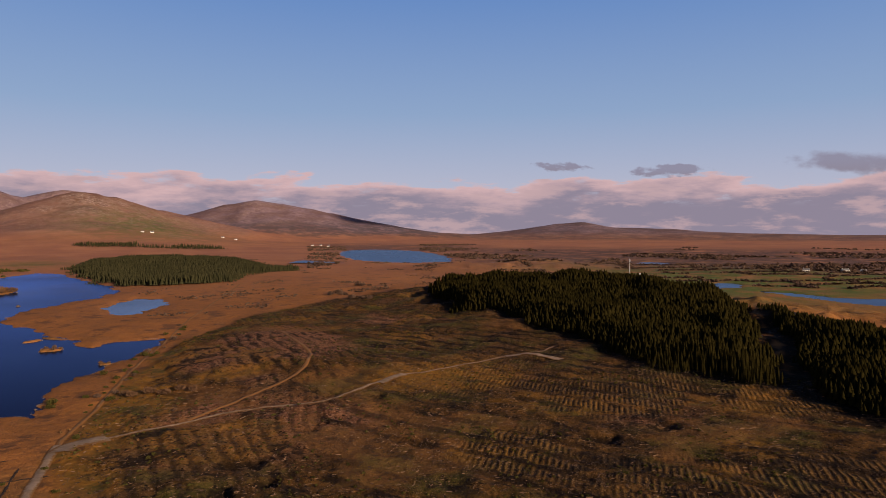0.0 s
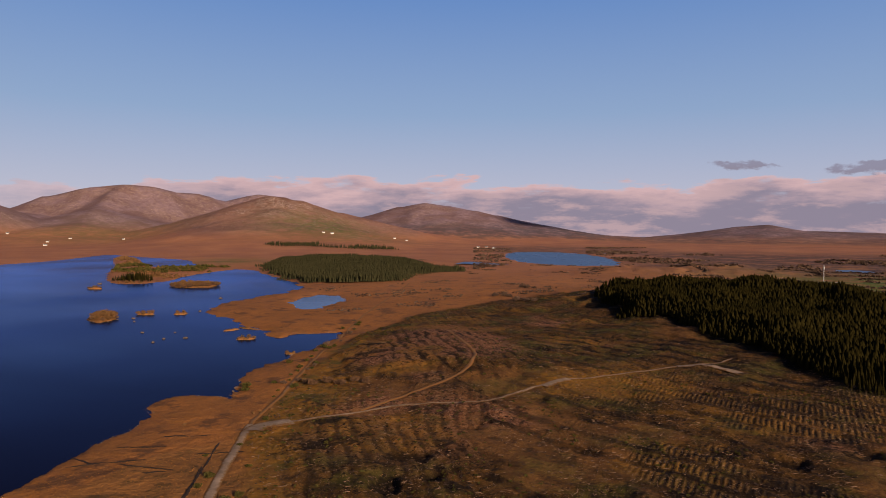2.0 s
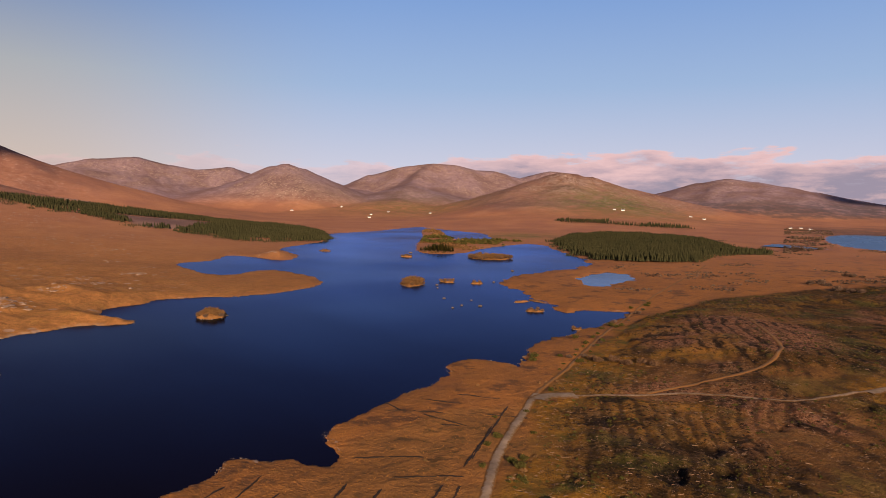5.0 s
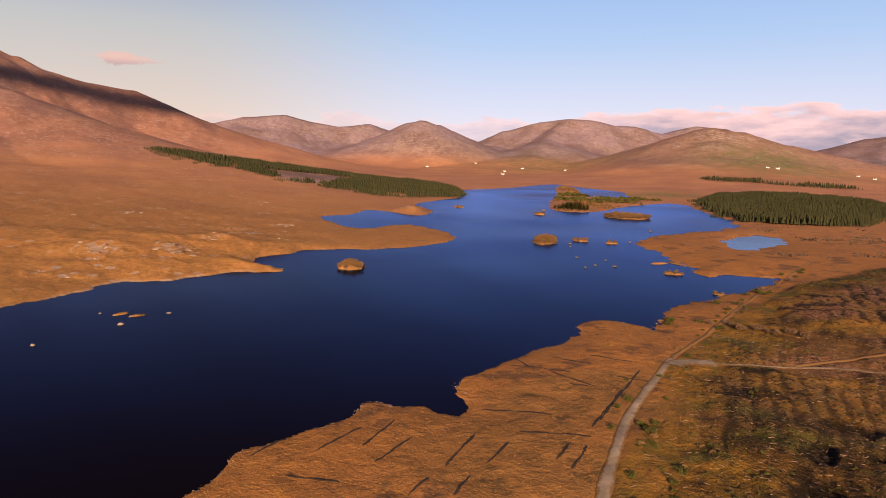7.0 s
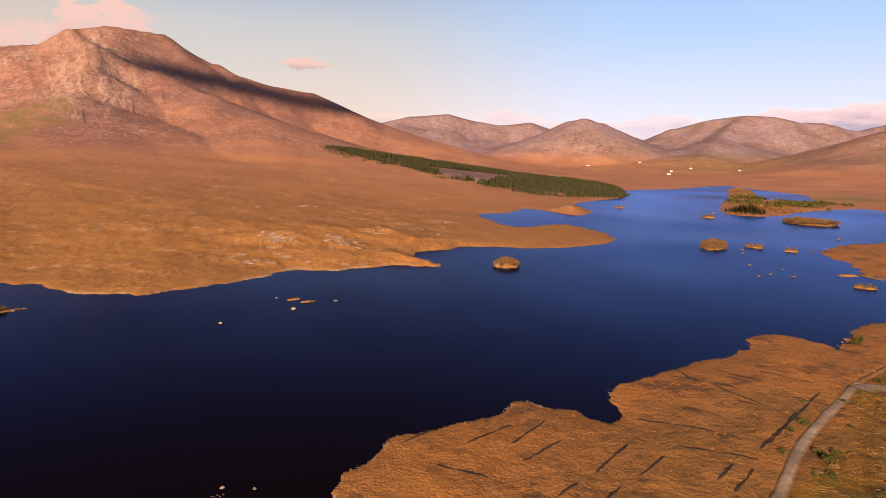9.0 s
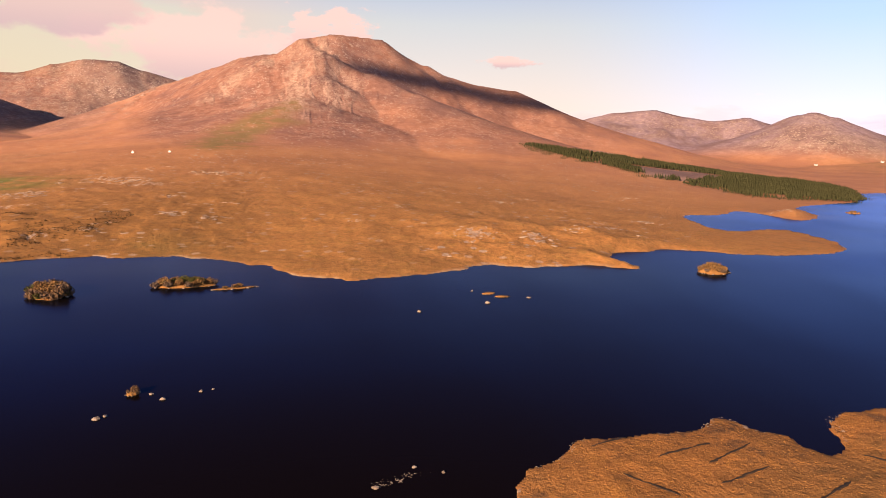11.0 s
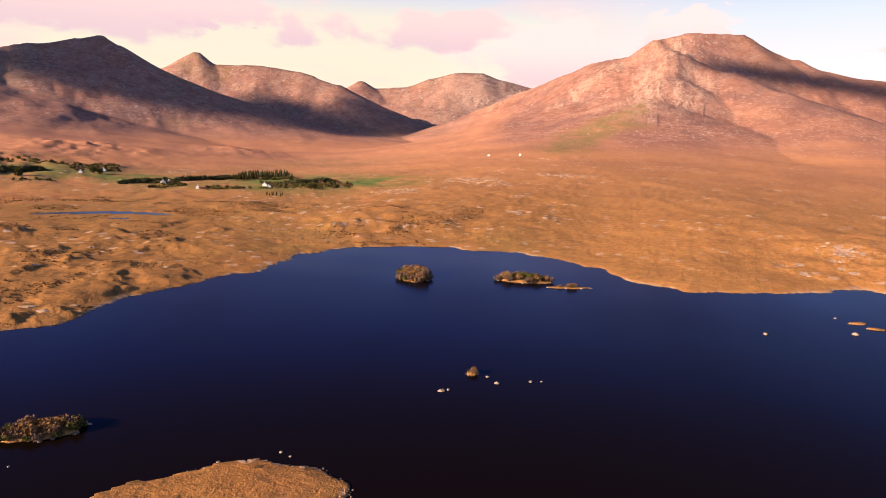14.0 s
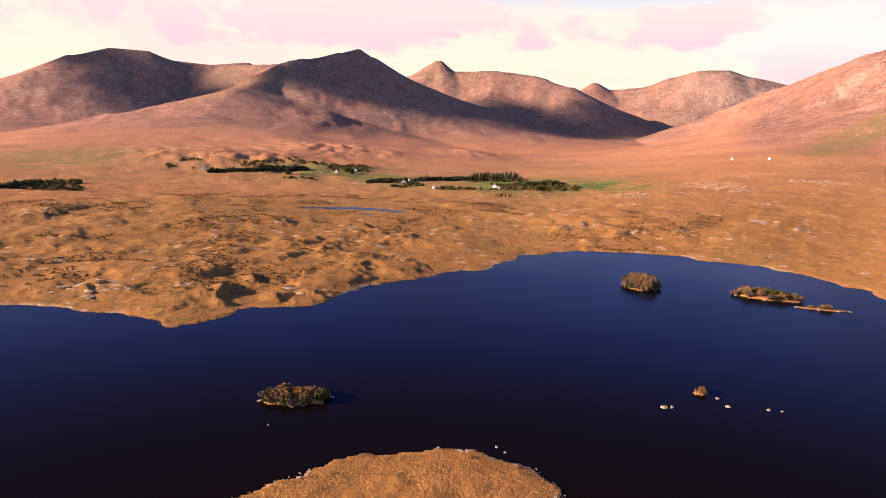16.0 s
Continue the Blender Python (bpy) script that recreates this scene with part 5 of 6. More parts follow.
def strew(name, forms, places, material, label, category, smooth=False, sink=0.0):
    """One mass of many small things: rows of x, y, z, turn, and sizes along x, y, z."""
    places = np.asarray(places, float)
    vs, fs, n = [], [], 0
    for s, (cv, cf) in enumerate(forms):
        q = places[s::len(forms)]
        if not len(q):
            continue
        c, d = np.cos(q[:, 3])[:, None], np.sin(q[:, 3])[:, None]
        x0, y0 = cv[None, :, 0] * q[:, 4:5], cv[None, :, 1] * q[:, 5:6]
        vs.append(np.stack([x0 * c - y0 * d + q[:, 0:1], x0 * d + y0 * c + q[:, 1:2], cv[None, :, 2] * q[:, 6:7] + q[:, 2:3] - sink], -1).reshape(-1, 3))
        fs.append((cf[None] + n + np.arange(len(q))[:, None, None] * len(cv)).reshape(-1, cf.shape[1]))
        n += len(q) * len(cv)
    ob = sheet(name, np.concatenate(vs), np.concatenate(fs), material, smooth)
    return tagged(ob, label, category, kind="stuff")


RNG = np.random.default_rng(77)
BUSH_FORMS = [clump_mesh(RNG, 340, 0.20, 0.8, 0.72) for _ in range(3)]
SMALL_FORMS = [clump_mesh(RNG, 30, 0.50) for _ in range(4)]
BRASH_FORMS = [clump_mesh(RNG, 12, 0.75, 0.6, 0.3) for _ in range(4)]
FAR_FORMS = [clump_mesh(RNG, 15, 0.80) for _ in range(4)]
STONES = [stone_verts(RNG) for _ in range(5)]
PEBBLES = [stone_verts(RNG, 0.4, 1) for _ in range(7)]
BUSH_MESH = {}
for key, mat in (("gorse", GORSE), ("bare", BARE_SCRUB), ("rust", RUST_SCRUB), ("dark", DARK_SCRUB)):
    BUSH_MESH[key] = [mesh_of("bush", v, f, mat) for v, f in BUSH_FORMS]
STONE_MESH = [mesh_of("stone", v, f, QUARTZITE) for v, f in STONES]
DARK_STONE_MESH = [mesh_of("stone", v, f, DARK_ROCK) for v, f in STONES]


def island(label, x, y, length, width, height, turn, bushes=(), cover=1.0, rim=10, seed=0):
    """An island: a low turf-topped rock with a stony rim, and the bushes that grow on it."""
    rng = np.random.default_rng(1000 + seed)
    isle = new("island")
    isle.location, isle.rotation_euler = (x, y, 0), (0, 0, radians(turn))
    tagged(isle, label, "island", "islands in the lake")
    n, rings = 40, 7
    a, q = np.meshgrid(np.linspace(0, 2 * np.pi, n, endpoint=False), np.linspace(0, 1, rings))
    edge = 1 + 0.16 * grid_noise(np.cos(a) * 2 + seed * 3, np.sin(a) * 2, 0.8, seed) + 0.08 * grid_noise(np.cos(a) * 5, np.sin(a) * 5 + seed, 0.8, seed + 3)
    px, py = np.cos(a) * q * length * edge, np.sin(a) * q * width * edge
    pz = height * (1 - q ** 2.2) * (0.85 + 0.3 * grid_noise(px, py, max(length, width) * 0.5, seed + 5)) + 0.25 - 1.2 * (q > 0.99)
    verts = np.stack([px, py, pz], -1).reshape(-1, 3)
    i, j = np.meshgrid(np.arange(rings - 1), np.arange(n), indexing="ij")
    quads = np.stack([i * n + j, i * n + n + j, i * n + n + (j + 1) % n, i * n + (j + 1) % n], -1).reshape(-1, 4)
    turf = sheet("turf", verts, quads, MOOR)
    turf.parent = isle
    low = turf.data.attributes.new("rock", "FLOAT", "POINT")
    low.data.foreach_set("value", (q > 0.9).astype(np.float32).reshape(-1) * 0.45)
    tone = turf.data.attributes.new("olive", "FLOAT", "POINT")
    tone.data.foreach_set("value", np.full(q.size, 0.85, np.float32))
    for k in range(rim):
        t = rng.uniform(0, 2 * np.pi)
        s = rng.uniform(0.3, 0.7) * max(0.4, min(1.1, width * 0.10))
        st = new("stone", STONE_MESH[k % 5] if k % 3 else DARK_STONE_MESH[k % 5])
        st.parent, st.location, st.scale, st.rotation_euler = isle, (math.cos(t) * length * 0.98, math.sin(t) * width * 0.98, 0.05), (s * 1.4, s, s * 0.6), (0, 0, t)
    total = sum(c for _, c, _ in bushes)
    m = 0
    for kind, count, size in bushes:
        for k in range(count):
            t, d = m * 2.39996 + rng.uniform(-0.3, 0.3), math.sqrt((m + 0.5) / total) * 0.93 * cover
            m += 1
            bx, by = math.cos(t) * d * length, math.sin(t) * d * width
            s = size * rng.uniform(0.75, 1.25)
            bz = height * (1 - d ** 2.2) * 0.9
            b = new("bush", BUSH_MESH[kind][k % 3])
            b.parent, b.location, b.rotation_euler, b.scale = isle, (bx, by, bz), (0, 0, rng.uniform(0, 6.28)), (s * 1.15, s * 1.15, s * rng.uniform(0.95, 1.35))
    return isle


island("round islet thick with rusty bare willow scrub", -313, -123, 11.0, 9.0, 1.8, 20, (("rust", 16, 3.3), ("dark", 8, 3.4), ("gorse", 5, 2.6), ("bare", 6, 3.2)), seed=1)
island("long islet covered in low gorse and bare scrub", -331, -70, 7.5, 15.0, 1.6, 8, (("gorse", 12, 2.4), ("rust", 14, 2.6), ("dark", 7, 2.6)), seed=2)
island("thin stony tail of a scrubby islet", -323, -45, 1.6, 11.0, 0.6, 20, (("rust", 3, 1.6),), 0.5, 22, seed=3)
island("small islet with autumn scrub and green ivy", -109, -136, 5.2, 9.6, 0.9, 44, (("rust", 16, 1.7), ("bare", 8, 1.8), ("gorse", 9, 1.7), ("dark", 4, 1.7)), seed=4)
island("domed islet of brown heather with a stony edge", -357, 224, 8.5, 10.5, 3.6, 33, (("rust", 22, 2.0), ("dark", 5, 1.8)), 0.95, seed=5)
island("rocky hummocked islet of brown heather", -385, 440, 26.0, 11.0, 3.4, 130, (("rust", 26, 2.6), ("bare", 6, 2.5)), 0.95, 14, seed=6)
island("small heathery islet near a rocky one", -370, 470, 7.0, 5.0, 1.6, 10, (("rust", 5, 1.8),), seed=7)
island("low brown scrubby islet beside the marsh", -498, 722, 30.0, 24.0, 2.6, 30, (("rust", 30, 4.2), ("bare", 14, 4.0)), 0.98, 10, seed=8)
island("small rocky islet with heather", -344, 480, 6.0, 4.5, 1.6, 60, (("rust", 4, 1.6),), seed=9)
island("tiny dark islet in open water", -586, 655, 9, 6, 2.0, 0, (("dark", 5, 2.4),), seed=10)
island("tiny turf islet near the far wood", -730, 640, 9, 6, 1.4, 20, (("rust", 4, 2.0),), seed=11)
island("low turf islet close to the bog shore", -226, 382, 6.5, 4.5, 1.3, 50, (("dark", 4, 1.5), ("rust", 3, 1.3)), seed=12)
island("small flat islet beside the bog shore", -175, 343, 3.6, 2.6, 0.7, 10, (("rust", 2, 1.0),), seed=13)
island("pale rocky islet off the marsh point", -256, 413, 7.0, 3.0, 0.9, 70, (), 1.0, 16, seed=14)
island("stony islet with a little heather", -187, -54, 2.2, 1.8, 0.9, 0, (("bare", 5, 1.0),), 0.8, 12, seed=15)
island("flat turf skerry with pale stones", -306, 75, 1.6, 4.2, 0.5, 20, (), 1.0, 12, seed=17)
island("flat turf skerry with pale stones", -299, 80, 1.6, 4.0, 0.5, 0, (), 1.0, 10, seed=18)
island("small spit of turf and stones", -250, 424, 9, 3, 0.8, 160, (), 1.0, 8, seed=19)


def skerry(x, y, s, k, label="bare pale boulder standing in the lake", mesh=None):
    st = new("boulder", (mesh or STONE_MESH)[k % 5])
    st.location, st.scale, st.rotation_euler = (x, y, 0.05), (s * 0.85, s * 0.65, s * 0.5), (0, 0, k * 1.3)
    return tagged(st, label, "rock", "boulders in the lake")


for k, (x, y, s) in enumerate(((-273, 37, 1.3), (-287, 70, 1.6), (-312, 68, 0.9), (-296, 92, 1.2), (-170, -58, 1.2), (-171.5, -56.5, 0.8), (-182, -45, 1.0), (-187, -36, 0.8), (-186, -49, 0.8), (-188.5, -33, 0.5),
                               (-94, -128, 0.4), (-136, 18, 0.7), (-133, 24, 0.6), (-128, 9, 0.9), (-112, -89, 0.5), (-121, -79, 0.6), (-120, -76, 0.5))):
    skerry(x, y, s, k)
for k, (x, y, s) in enumerate(((-307, 386, 1.6), (-274, 354, 1.4), (-276, 367, 1.6), (-265, 374, 1.9), (-385, 601, 3.0), (-629, 712, 3.4), (-340, 500, 1.8), (-286, 392, 1.3), (-160, 262, 1.4), (-158, 256, 1.0), (-362, 445, 1.8), (-349, 430, 1.4))):
    skerry(x, y, s, k, "dark wet rock just above the water", DARK_STONE_MESH)


# ---- stones along the shores and on the slopes ----
def pick(n, seed, test, span):
    rng = np.random.default_rng(seed)
    x, y = rng.uniform(span[0], span[1], n), rng.uniform(span[2], span[3], n)
    keep = test(x, y)
    return x[keep], y[keep], rng


def places(x, y, z, rng, lo, hi, tall=0.7, power=2.0, long=1.0):
    s = lo + (hi - lo) * rng.random(len(x)) ** power
    return np.stack([x, y, z, (rng.uniform(0, 6.28, len(x)) if long == 1 else rng.normal(2.2, 0.35, len(x))), s * long * rng.uniform(0.9, 1.6, len(x)), s, s * tall * rng.uniform(0.7, 1.2, len(x))], 1)


def rim_test(x, y):
    sd = shore_distance(x, y)
    return (sd > -0.9) & (sd < 1.6) & (grid_noise(x, y, 16, 3) + 0.3 * ((x < -330) | (y < -190)) > 0.05)


x, y, g = pick(200000, 5, rim_test, (-460, -50, -330, 440))
strew("shore_stones", PEBBLES, places(x, y, np.maximum(terrain(x, y)[0], 0.0), g, 0.06, 0.26, 0.6), QUARTZITE, "pale stones along the lake shore", "stones")


def slope_test(x, y):
    r, b = np.hypot(x, y), np.degrees(np.arctan2(-x, y))
    patch = fbm(x, y, 70, 3, 97) + 0.35 * ridged(x, y, 50, 2, 98)
    near = np.maximum.reduce([np.exp(-((x - cx) ** 2 + (y - cy) ** 2) / (1.2 * w) ** 2) for cx, cy, w in OUTCROPS])
    keep = (b > 59) & (b < 162) & (r < 1250) & (r > 230) & (patch > 0.1) & (shore_distance(x, y) > 3)
    return keep & ((near + 0.25 * patch > 0.62) | (patch + 0.5 * grid_noise(x, y, 9, 99) > 1.35))


x, y, g = pick(150000, 6, slope_test, (-1200, 0, -900, 500))
strew("hillside_rocks", PEBBLES, places(x, y, land_height(x, y)[0], g, 0.30, 1.7, 0.42, 3.0, 1.5), LICHEN_ROCK, "pale quartzite outcrops and boulders in the moor grass", "rocks", sink=0.25)

ng = np.random.default_rng(61)
t = ng.uniform(-1, 1, 80)
x, y = -131 + t * 2.2 + ng.normal(0, 0.7, 80), 14 - t * 4.5 + ng.normal(0, 0.9, 80)
strew("reef_stones", PEBBLES, places(x, y, np.full(80, -0.03), ng, 0.06, 0.24, 0.5), QUARTZITE, "low reef of pale stones breaking the water", "stones")
# ---- felled ground: brash, stumps and scrub ----
g0 = np.random.default_rng(70)
STICK = (np.array([(sx * 0.5, sy * 0.5, sz) for sx in (-1, 1) for sy in (-1, 1) for sz in (0, 1)], float), np.array([(0, 1, 3, 2), (4, 6, 7, 5), (0, 4, 5, 1), (2, 3, 7, 6), (0, 2, 6, 4), (1, 5, 7, 3)]))


def green_test(x, y):
    return cut_test(x, y) & ((fbm(x, y, 40, 3, 121) > 0.25) | ((x < -45) & (y < 235) & (fbm(x, y, 14, 3, 122) > -0.1)))


def cut_test(x, y):
    return (clearcut(x, y) > 0.6) & (np.minimum.reduce([line_distance(x, y, w)[0] for w in ROADS]) > 2.5)


x, y, g = pick(36000, 7, lambda x, y: cut_test(x, y) & (grid_noise(x, y, 24, 61) + 0.6 * grid_noise(x, y, 7, 62) > -0.35) & (g0.random(len(x)) < np.clip(260 / np.hypot(x, y), 0, 1) ** 2), (-165, 230, 90, 660))
z = land_height(x, y)[0]
n = len(x)
strew("felled_branches", [STICK], np.stack([x, y, z, g.uniform(0, 3.14, n), 0.3 + 1.5 * g.random(n) ** 2, g.uniform(0.04, 0.10, n), g.uniform(0.05, 0.16, n)], 1), DEADWOOD, "bleached branches and logs left after felling", "branches")
x, y, g = pick(52000, 8, lambda x, y: cut_test(x, y) & (furrows(x, y, 1.0)[1] > 0.25), (-165, 230, 90, 660))
strew("brash_heaps", BRASH_FORMS, places(x, y, land_height(x, y)[0], g, 0.30, 0.85, 0.35), BRASH, "dark heaps of brown brash in rows", "brash")
x, y, g = pick(14000, 9, green_test, (-165, 230, 90, 660))
strew("regrowth", SMALL_FORMS, places(x, y, land_height(x, y)[0], g, 0.3, 0.9, 0.8), GORSE, "low green regrowth of gorse and sapling spruce", "shrubs")
x, y, g = pick(2600, 10, lambda x, y: (shore_distance(x, y) > 2.5) & (line_distance(x, y, ROADS[0])[0] > 3.5) & (line_distance(x, y, ROADS[0])[0] < 24) & (fbm(x, y, 26, 3, 123) > 0.15), (-230, -40, 90, 640))
strew("roadside_scrub", SMALL_FORMS, places(x, y, land_height(x, y)[0], g, 0.3, 1.3, 0.8), RUST_SCRUB, "tawny rushes and scrub along the road", "shrubs")


def bush(kind, x, y, s, label):
    b = new("bush", BUSH_MESH[kind][int(abs(x * 7 + y)) % 3])
    b.location, b.scale, b.rotation_euler = (x, y, float(land_height(np.array([x]), np.array([y]))[0][0]) - 0.1), (s, s, s * 0.85), (0, 0, x)
    return tagged(b, label, "bush", "bushes by the road")


for x, y, s in ((-106, 160, 2.1), (-105, 153, 1.6), (-145, 269, 2.0), (-119, 214, 1.5), (-93, 147, 1.9), (-91, 150, 1.6), (-88.5, 144, 2.2), (-77, 119, 1.5), (-72, 130, 2.3), (-133, 262, 1.5), (-83, 137, 1.4), (-96, 138, 1.3),
                (-113, 187, 1.3), (-100, 170, 1.4), (-118, 176, 1.2), (-155, 262, 2.6), (-152, 256, 2.2), (-148, 300, 1.9), (-160, 312, 2.3), (-163, 350, 2.0), (-66, 118, 1.8), (-70, 124, 1.5)):
    bush("gorse", x, y, s, "dark green gorse bush beside the gravel road")
bush("bare", -115, -69, 0.75, "small bare shrub at the water's edge")
bush("rust", -112, -79, 0.9, "low tawny shrub on a grassy point")
ng = np.random.default_rng(17)
for k in range(34):
    u = k / 34
    i = 2 + int(u * 4)
    (ax, ay), (bx, by) = ROADS[3][i], ROADS[3][i + 1]
    w, side = ng.random(), ng.choice((-1, 1)) * ng.uniform(2.2, 5.0)
    bush("gorse" if k % 3 else "dark", ax + (bx - ax) * w + side, ay + (by - ay) * w, ng.uniform(0.7, 1.7) * (1 + u), "dark scrub along the old bog road")
for x, y, s in ((-125, 266, 3.0), (-119, 269, 3.4), (-113, 268, 3.2), (-108, 272, 2.8), (-130, 270, 2.6), (-102, 270, 2.5)):
    bush("bare", x, y, s, "leafless grey-brown birch scrub above the track junction")
for x, y, s in ((-103, 655, 6), (-95, 648, 5), (-110, 650, 5), (-74, 606, 4), (-84, 612, 5), (-66, 600, 4), (-93, 763, 5), (-85, 768, 4), (-100, 770, 4), (-227, 1246, 9), (-215, 1260, 8), (-240, 1262, 8), (-205, 1280, 8)):
    bush("dark", x, y, s, "dark alder thicket on the open bog")

# ---- turf cuttings on the bog: low black strips standing in for trench shadow ----
def trench_shade(x, y, turn, length, seed):
    rng = np.random.default_rng(seed)
    n = max(5, int(length / 0.8))
    u = np.linspace(-length / 2, length / 2, n)
    c, s = math.cos(radians(turn)), math.sin(radians(turn))
    bend = 0.15 * np.sin(u * 0.2 + seed) + rng.uniform(-0.14, 0.14, n)
    fade = np.clip((length / 2 - np.abs(u)) / 1.2, 0.05, 1) * np.clip(0.95 + 0.4 * np.sin(u * 0.55 + seed * 1.7), 0.3, 1)
    v = []
    for off, up in ((-0.55, -0.15), (-0.30, 0.16), (0.20, 0.20), (0.45, -0.15)):
        px, py = u, bend + off * fade * rng.uniform(0.5, 1.3, n)
        wx, wy = x + px * c - py * s, y + px * s + py * c
        v.append(np.stack([wx, wy, land_height(wx, wy)[0] + up * fade], 1))
    i, j = np.meshgrid(np.arange(n - 1), np.arange(3), indexing="ij")
    q = np.stack([j * n + i, j * n + i + 1, j * n + n + i + 1, j * n + n + i], -1).reshape(-1, 4)
    return tagged(sheet("trench_shade", np.concatenate(v), q, SHADED_PEAT), "low dark strip standing for the shadow in an old peat cutting", "turf bank", "turf cuttings")


TRENCHES = [(-153, 59, -163, 82), (-146, 72, -159, 94), (-132, 73, -138, 90), (-106, 91, -116, 109), (-101, 99, -107, 112), (-93, 113, -97, 123), (-88, 112, -93, 125), (-126, 62, -114, 69), (-101, 77, -104, 85), (-95, 84, -100, 93), (-153, 158, -132, 168), (-137, 162, -118, 162), (-127, 158, -120, 161), (-143, 188, -128, 194), (-129, 123, -112, 135), (-127, 83, -136, 99), (-100, 135, -113, 167), (-102, 141, -121, 188), (-160, 168, -145, 161), (-118, 80, -124, 96), (-140, 60, -148, 78), (-110, 118, -96, 130), (-122, 176, -108, 182), (-150, 176, -134, 180)]
for k, (ax, ay, bx, by) in enumerate(TRENCHES):
    trench_shade((ax + bx) / 2, (ay + by) / 2, math.degrees(math.atan2(by - ay, bx - ax)), math.hypot(bx - ax, by - ay), k)

# tussocks of moor grass close by
x, y, g = pick(90000, 31, lambda x, y: (shore_distance(x, y) > 0.6) & (np.hypot(x, y) < 215) & (clearcut(x, y) < 0.4) & (line_distance(x, y, ROADS[0])[0] > 2.6), (-180, -60, -115, 215))
keep = g.random(len(x)) < np.where(y < -30, 0.9, 0.25)
x, y = x[keep], y[keep]
TUFT_FORMS = [clump_mesh(RNG, 11, 0.85, 0.7, 0.2) for _ in range(5)]
strew("moor_grass", TUFT_FORMS, places(x, y, land_height(x, y)[0], g, 0.10, 0.24, 0.5), TUSSOCK, "tawny tussocks of purple moor grass", "grass")

# ---- far woods, fields and hedges ----
def far_wood(label, n, seed, test, span, lo, hi, material, forms=None):
    x, y, g = pick(n, seed, test, span)
    return strew("scrub_wood", forms or FAR_FORMS, places(x, y, terrain(x, y)[0], g, lo, hi, 0.95, 1.0), material, label, "woodland")


def bearing_of(x, y):
    return np.degrees(np.arctan2(-x, y)), np.hypot(x, y)


def dry(x, y):
    keep = shore_distance(x, y) > 2
    for outline, _ in FAR_WATERS:
        keep &= outline_distance(x, y, outline) > 8
    return keep


def east_wood(x, y):
    b, r = bearing_of(x, y)
    return (b < 1) & (b > -40) & (r > 1150) & (r < 2350) & (fbm(x, y, 230, 4, 131) + 0.9 * np.exp(-((r - 1650) / 330) ** 2) > 0.75) & dry(x, y)


def east_hedges(x, y):
    b, r = bearing_of(x, y)
    lines = np.minimum(np.abs(np.mod(x + fbm(x, y, 90, 2, 133) * 22, 95) - 47), np.abs(np.mod(y * 1.1 + fbm(x, y, 90, 2, 134) * 22, 70) - 35))
    return (b < -4) & (b > -40) & (r > 860) & (r < 1300) & (lines < 4) & (grid_noise(x, y, 60, 135) > -0.2) & dry(x, y)


def lake_wood(x, y):
    b, r = bearing_of(x, y)
    return (b < 11.5) & (b > -3) & (r > 1180) & (r < 2700) & dry(x, y) & (((b > 8.3) & (r < 2500) & (fbm(x, y, 120, 3, 137) > 0.05)) | ((b < 2) & (r > 1500) & (fbm(x, y, 160, 3, 139) > 0.1)))


def bog_patches(x, y):
    b, r = bearing_of(x, y)
    return (b < 26) & (b > -2) & (r > 440) & (r < 1500) & (fbm(x, y, 45, 4, 141) > 0.62) & (clearcut(x, y) < 0.3) & (shore_distance(x, y) > 12) & dry(x, y)


def farm_trees(x, y):
    b, r = bearing_of(x, y)
    clump = fbm(x, y, 90, 3, 143)
    return ((((b > 117) & (b < 133) & (r > 820) & (r < 1030)) | ((b > 135) & (b < 151) & (r > 950) & (r < 1150)) | ((b > 157) & (b < 166) & (r > 780) & (r < 930))) & (clump > 0.12))


far_wood("bare dark brown woods behind the fields", 14000, 11, east_wood, (-60, 1500, 700, 2400), 2.6, 4.6, DARK_SCRUB)
far_wood("rough hedges between small green fields", 60000, 12, east_hedges, (-20, 900, 600, 1300), 1.5, 3.0, DARK_SCRUB)
far_wood("bare woods round the far lake", 11000, 13, lake_wood, (-560, 220, 1150, 2700), 1.6, 4.2, DARK_SCRUB)
far_wood("dark heather and willow patches on the bog", 40000, 14, bog_patches, (-700, 60, 420, 1500), 0.6, 1.7, DARK_SCRUB)
def heather_test(x, y):
    b, r = bearing_of(x, y)
    return (b > 98) & (b < 163) & (r > 210) & (r < 760) & (fbm(x, y, 34, 4, 173, 0.65) > 0.42) & dry(x, y)


far_wood("dark heather in the lee of the bluffs", 60000, 20, heather_test, (-560, -40, -640, -150), 0.25, 0.75, HEATHER, BRASH_FORMS)
far_wood("hedges and garden trees round the farms", 9000, 15, farm_trees, (-1000, -180, -1100, -300), 2.2, 4.5, GORSE, SMALL_FORMS)
def hedge_lines(x, y):
    d = np.minimum.reduce([line_distance(x, y, w)[0] for w in ([(-545, -850), (-600, -822), (-660, -800)], [(-729, -622), (-800, -600)], [(-262, -800), (-300, -822)], [(-655, -640), (-700, -625)], [(-760, -470), (-790, -440)])])
    return d < 9


far_wood("dark evergreen trees lining the farm lane", 60000, 19, hedge_lines, (-820, -250, -870, -420), 2.6, 5.0, SPRUCE_GREEN)
far_wood("leafless farm hedges", 5000, 16, farm_trees, (-1000, -180, -1100, -300), 2.2, 4.0, BARE_SCRUB, SMALL_FORMS)
MARSH_COPSE = rounded([(-655, 765), (-603, 732), (-590, 765), (-640, 800)], 3)
forest("small dark pine copse on the marsh island", MARSH_COPSE, 5.5, 13.0, 21, near=60, leaf=SPRUCE_GREEN, group="copse pines")
